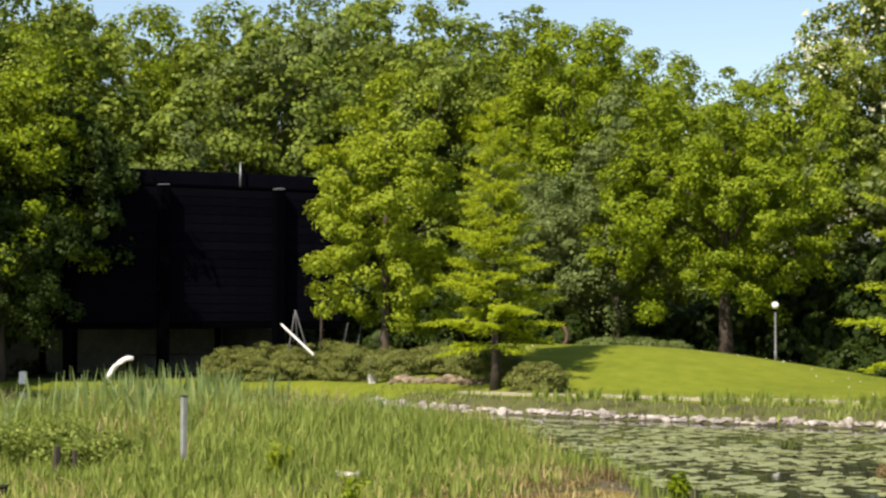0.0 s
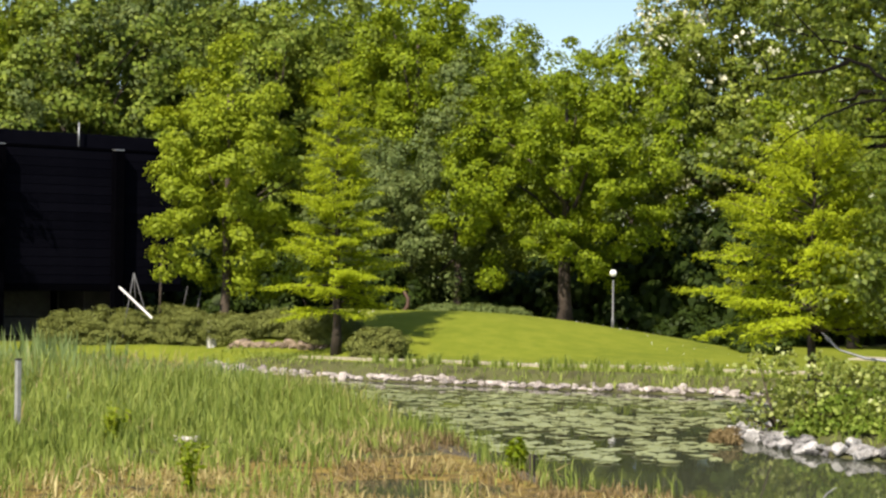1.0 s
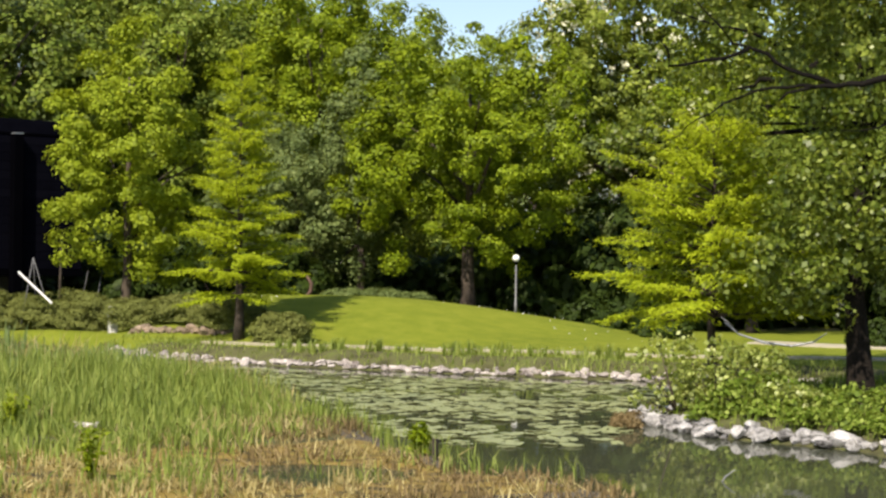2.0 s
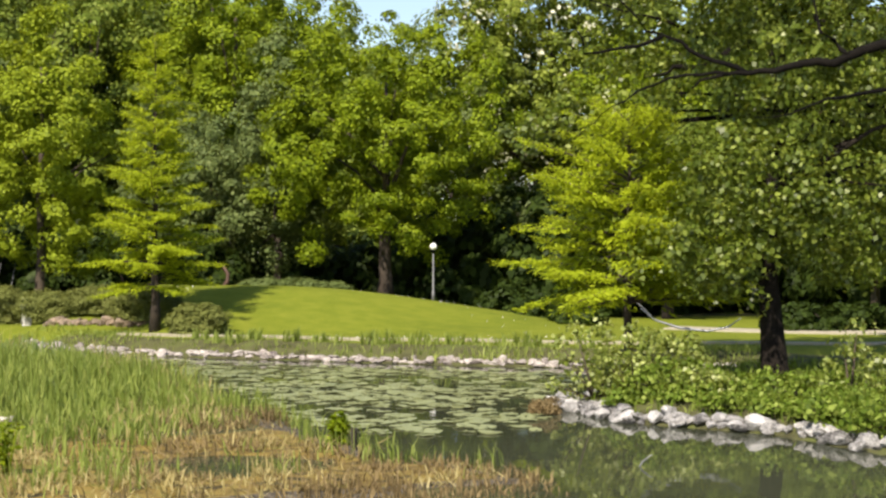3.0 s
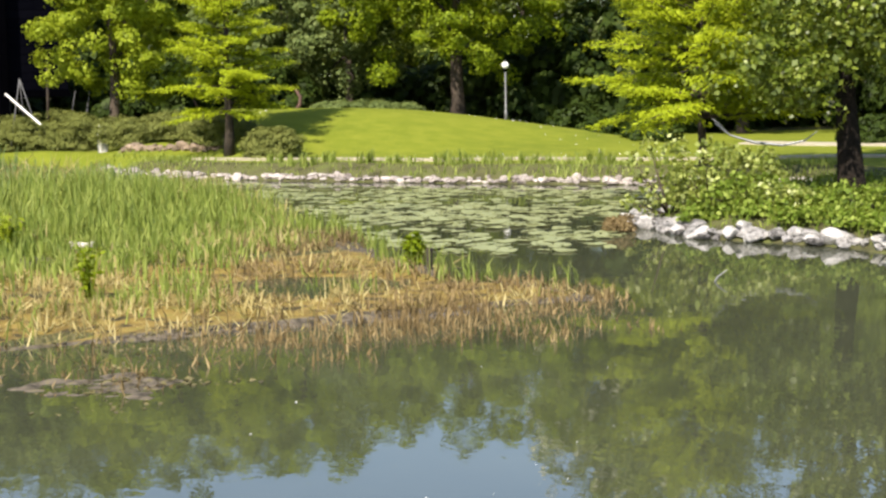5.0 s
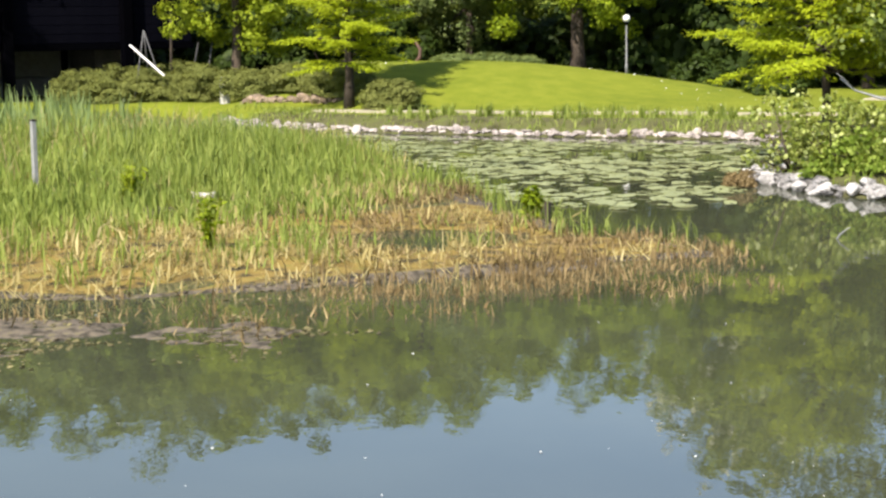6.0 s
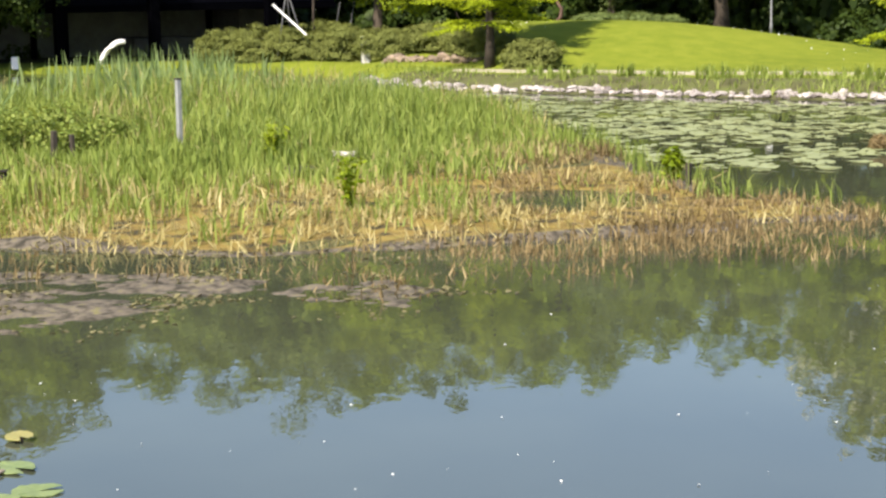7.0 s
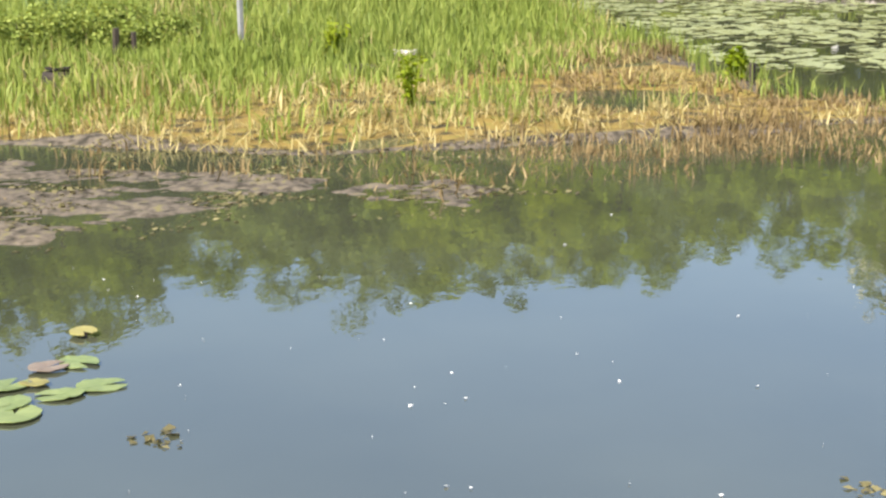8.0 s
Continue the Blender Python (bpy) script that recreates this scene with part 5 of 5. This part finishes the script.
def lily_patch():
    rng = np.random.default_rng(231)
    x, y = scatter(rng, 2900, 0, 12.5, 26, 48.5, lambda a, b: smooth(-0.1, 0.4, signed(LILIES, a, b)) * (0.25 + 0.75 * smooth(-0.5, 0.3, waves(a, b, 1.4, 37))))
    order = np.argsort(y)
    x, y = x[order], y[order]
    t = thing("water_lilies", 6.0, 33.0, 0.0, "floating patch of pale green water lily pads", "water lilies")
    meshes = [pad_mesh("lily_pad", 0.165, 240 + k, M_PAD, 13, wave=0.035) for k in range(6)]
    for k in range(min(300, len(x))):
        ob = part("lily_pad", meshes[k % 6], t)
        s = 0.7 + 0.55 * rng.random()
        ob.matrix_basis = pose(x[k] - 6.0, y[k] - 33.0, 0.004 + 0.012 * rng.random(), 3 * rng.normal(), 3 * rng.normal(), 360 * rng.random()) @ Matrix.Diagonal((s, s, s, 1))
    verts, faces = [], []
    for k in range(300, len(x)):
        me, s, a = meshes[k % 6], 0.7 + 0.55 * rng.random(), 6.28 * rng.random()
        tilt, lift, o = 0.05 * rng.normal(), 0.004 + 0.012 * rng.random(), len(verts)
        ca, sa = math.cos(a) * s, math.sin(a) * s
        verts += [(x[k] - 6.0 + v.co.x * ca - v.co.y * sa, y[k] - 33.0 + v.co.x * sa + v.co.y * ca, v.co.z + lift + tilt * v.co.x) for v in me.vertices]
        faces += [tuple(i + o for i in f.vertices) for f in me.polygons]
    tagged(part("far_lily_cover", make_mesh("far_lily_cover", verts, faces, M_PAD), t), kind="stuff")


def near_lilies():
    t = thing("near_water_lily", -2.7, 10.0, 0.0, "a few broad green lily pads floating close to the bank", "water lily")
    for k, (x, y, r, turn, mat, label) in enumerate((
            (-2.39, 9.79, 0.138, 20, M_PAD_NEAR, ""), (-2.60, 9.60, 0.132, 200, M_PAD_NEAR, ""), (-2.76, 9.22, 0.165, 100, M_PAD_NEAR, ""), (-2.65, 10.29, 0.128, 320, M_PAD_NEAR, ""),
            (-2.95, 9.78, 0.125, 70, M_PAD_NEAR, ""), (-2.81, 9.83, 0.088, 150, M_PAD_YELLOW, "yellowing pad"), (-2.83, 9.40, 0.12, 260, M_PAD_NEAR, ""), (-3.12, 9.4, 0.14, 10, M_PAD_NEAR, ""),
            (-2.81, 10.17, 0.115, 40, M_PAD_BROWN, "brown withered pad"), (-2.79, 11.0, 0.10, 300, M_PAD_YELLOW, "yellow pad raised above the water"))):
        ob = part("lily_pad", pad_mesh("lily_pad", r, 260 + k, mat, 22, 0.28, 0.02), t, label)
        ob.matrix_basis = pose(x + 2.7, y - 10.0, 0.022 if k == 9 else 0.003 + 0.0015 * k, 1.5, 1.5, turn)
    part("stem", tubes_mesh("stem", [([(-0.09, 1.0, -0.2), (-0.09, 1.0, 0.02)], [0.02, 0.03])], M_DARKWOOD, 8), t)


lily_patch()
near_lilies()


def drift_stick():
    """A bare stick that leans out of the open water."""
    t = thing("stick", 7.3, 22.4, -0.05, "bare pale stick leaning out of the open water", "stick")
    part("stem", tubes_mesh("stem", [([(-0.1, 0, 0), (-0.03, 0, 0.11), (0.09, 0, 0.2), (0.12, 0, 0.2)], [0.014, 0.013, 0.01, 0.006])], M_POST, 6), t)


drift_stick()
x, y = at(14.75, 31.0)
shrub("dry_tussock", x, y, 0.0, 0.3, 0.28, 0.24, M_RUST, "small reddish-brown withered tussock beside the boulders", 307, 70, 70, 0.04, 0.08, category="tussock", loose=0.7)


def flecks():
    """Petals and fluff adrift on the water."""
    rng = np.random.default_rng(271)
    x, y = scatter(rng, 560, -5, 5.5, 7.6, 20, lambda a, b: (signed(ISLAND, a, b) < -0.6) * (signed(MUD_A, a, b) < -0.3) * (b < 9 + 9 * rng.random(len(b))) * 0.45)
    c = np.stack([x, y, np.full(len(x), 0.008)], 1)
    q = leaf_quads(rng, c, np.array([0, 0, 1.0]) + rng.normal(size=c.shape) * 0.15, 0.01 + 0.022 * rng.random(len(x)) ** 3, 0.9)
    tagged(new("petals", quads_mesh("petals", q, M_FLECK)), "scattered pale petals and fluff drifting on the water", "petals", kind="stuff")


flecks()


def debris():
    """Scraps of leaf and algae along the mud flats' edges."""
    rng = np.random.default_rng(291)
    x, y = scatter(rng, 30000, -7, 3.5, 13.2, 20, lambda a, b: np.maximum(smooth(-0.9, -0.1, np.maximum(signed(MUD_A, a, b), signed(MUD_B, a, b))), smooth(-1.2, -0.2, signed(ISLAND, a, b)) * (a < 0.5)) * smooth(-0.1, 0.6, waves(a, b * 2, 3.0, 39)) * 0.5)
    for cx, cy, n, sx in ((-1.85, 8.8, 24, 0.08), (1.8, 7.95, 26, 0.08)):
        x, y = np.concatenate([x, cx + rng.normal(size=n) * sx]), np.concatenate([y, cy + rng.normal(size=n) * sx])
    c = np.stack([x, y, np.maximum(ground_height(x, y), 0.0) + 0.008], 1)
    q = leaf_quads(rng, c, np.array([0, 0, 1.0]) + rng.normal(size=c.shape) * 0.2, 0.025 + 0.07 * rng.random(len(x)) ** 2, 0.8)
    tagged(new("leaf_litter", quads_mesh("leaf_litter", q, M_SCUM)), "brown leaf litter and algae scraps along the mud flats", "litter", kind="stuff")


debris()


def daisies():
    """Small pale flowers in the mown grass of the mound."""
    rng = np.random.default_rng(295)
    x, y = scatter(rng, 420, 2, 16, 47, 61, lambda a, b: (signed(POND, a, b) < -4.2) * smooth(-0.1, 0.5, waves(a, b, 0.7, 40)))
    c = np.stack([x, y, ground_height(x, y) + 0.03], 1)
    q = leaf_quads(rng, c, np.array([0, -0.3, 1.0]) + rng.normal(size=c.shape) * 0.2, 0.03 + 0.03 * rng.random(len(x)), 0.9)
    tagged(new("daisies", quads_mesh("daisies", q, M_FLECK)), "small pale daisies scattered over the mown lawn", "flowers", kind="stuff")


daisies()

# ---- iris clumps on the far bank ----
rng = np.random.default_rng(281)
iris_meshes = []
for k in range(3):
    n = 22
    b = np.stack([rng.normal(size=n) * 0.06, rng.normal(size=n) * 0.06, np.zeros(n)], 1)
    iris_meshes.append(blades_mesh("iris_leaves", rng, b, 0.26 + 0.18 * rng.random(n), 0.22, 0.035, M_REED))
for k in range(34):
    f = (k + 2.2 * rng.random()) / 35
    x = 2.6 + 10.4 * f
    y = np.interp(x, [1.5, 5.3, 9, 11.9, 15], [51.2, 48.5, 46.6, 45.0, 43.8]) - 0.35 - 0.9 * rng.random()
    t = thing("iris_clump", x, float(y), gz(x, float(y)) - 0.02, "upright green iris clump on the pond bank", "plant", "iris clumps on the bank", 360 * rng.random())
    t.scale = (1, 1, 0.6 + 0.6 * rng.random())
    part("leaves", iris_meshes[k % 3], t)
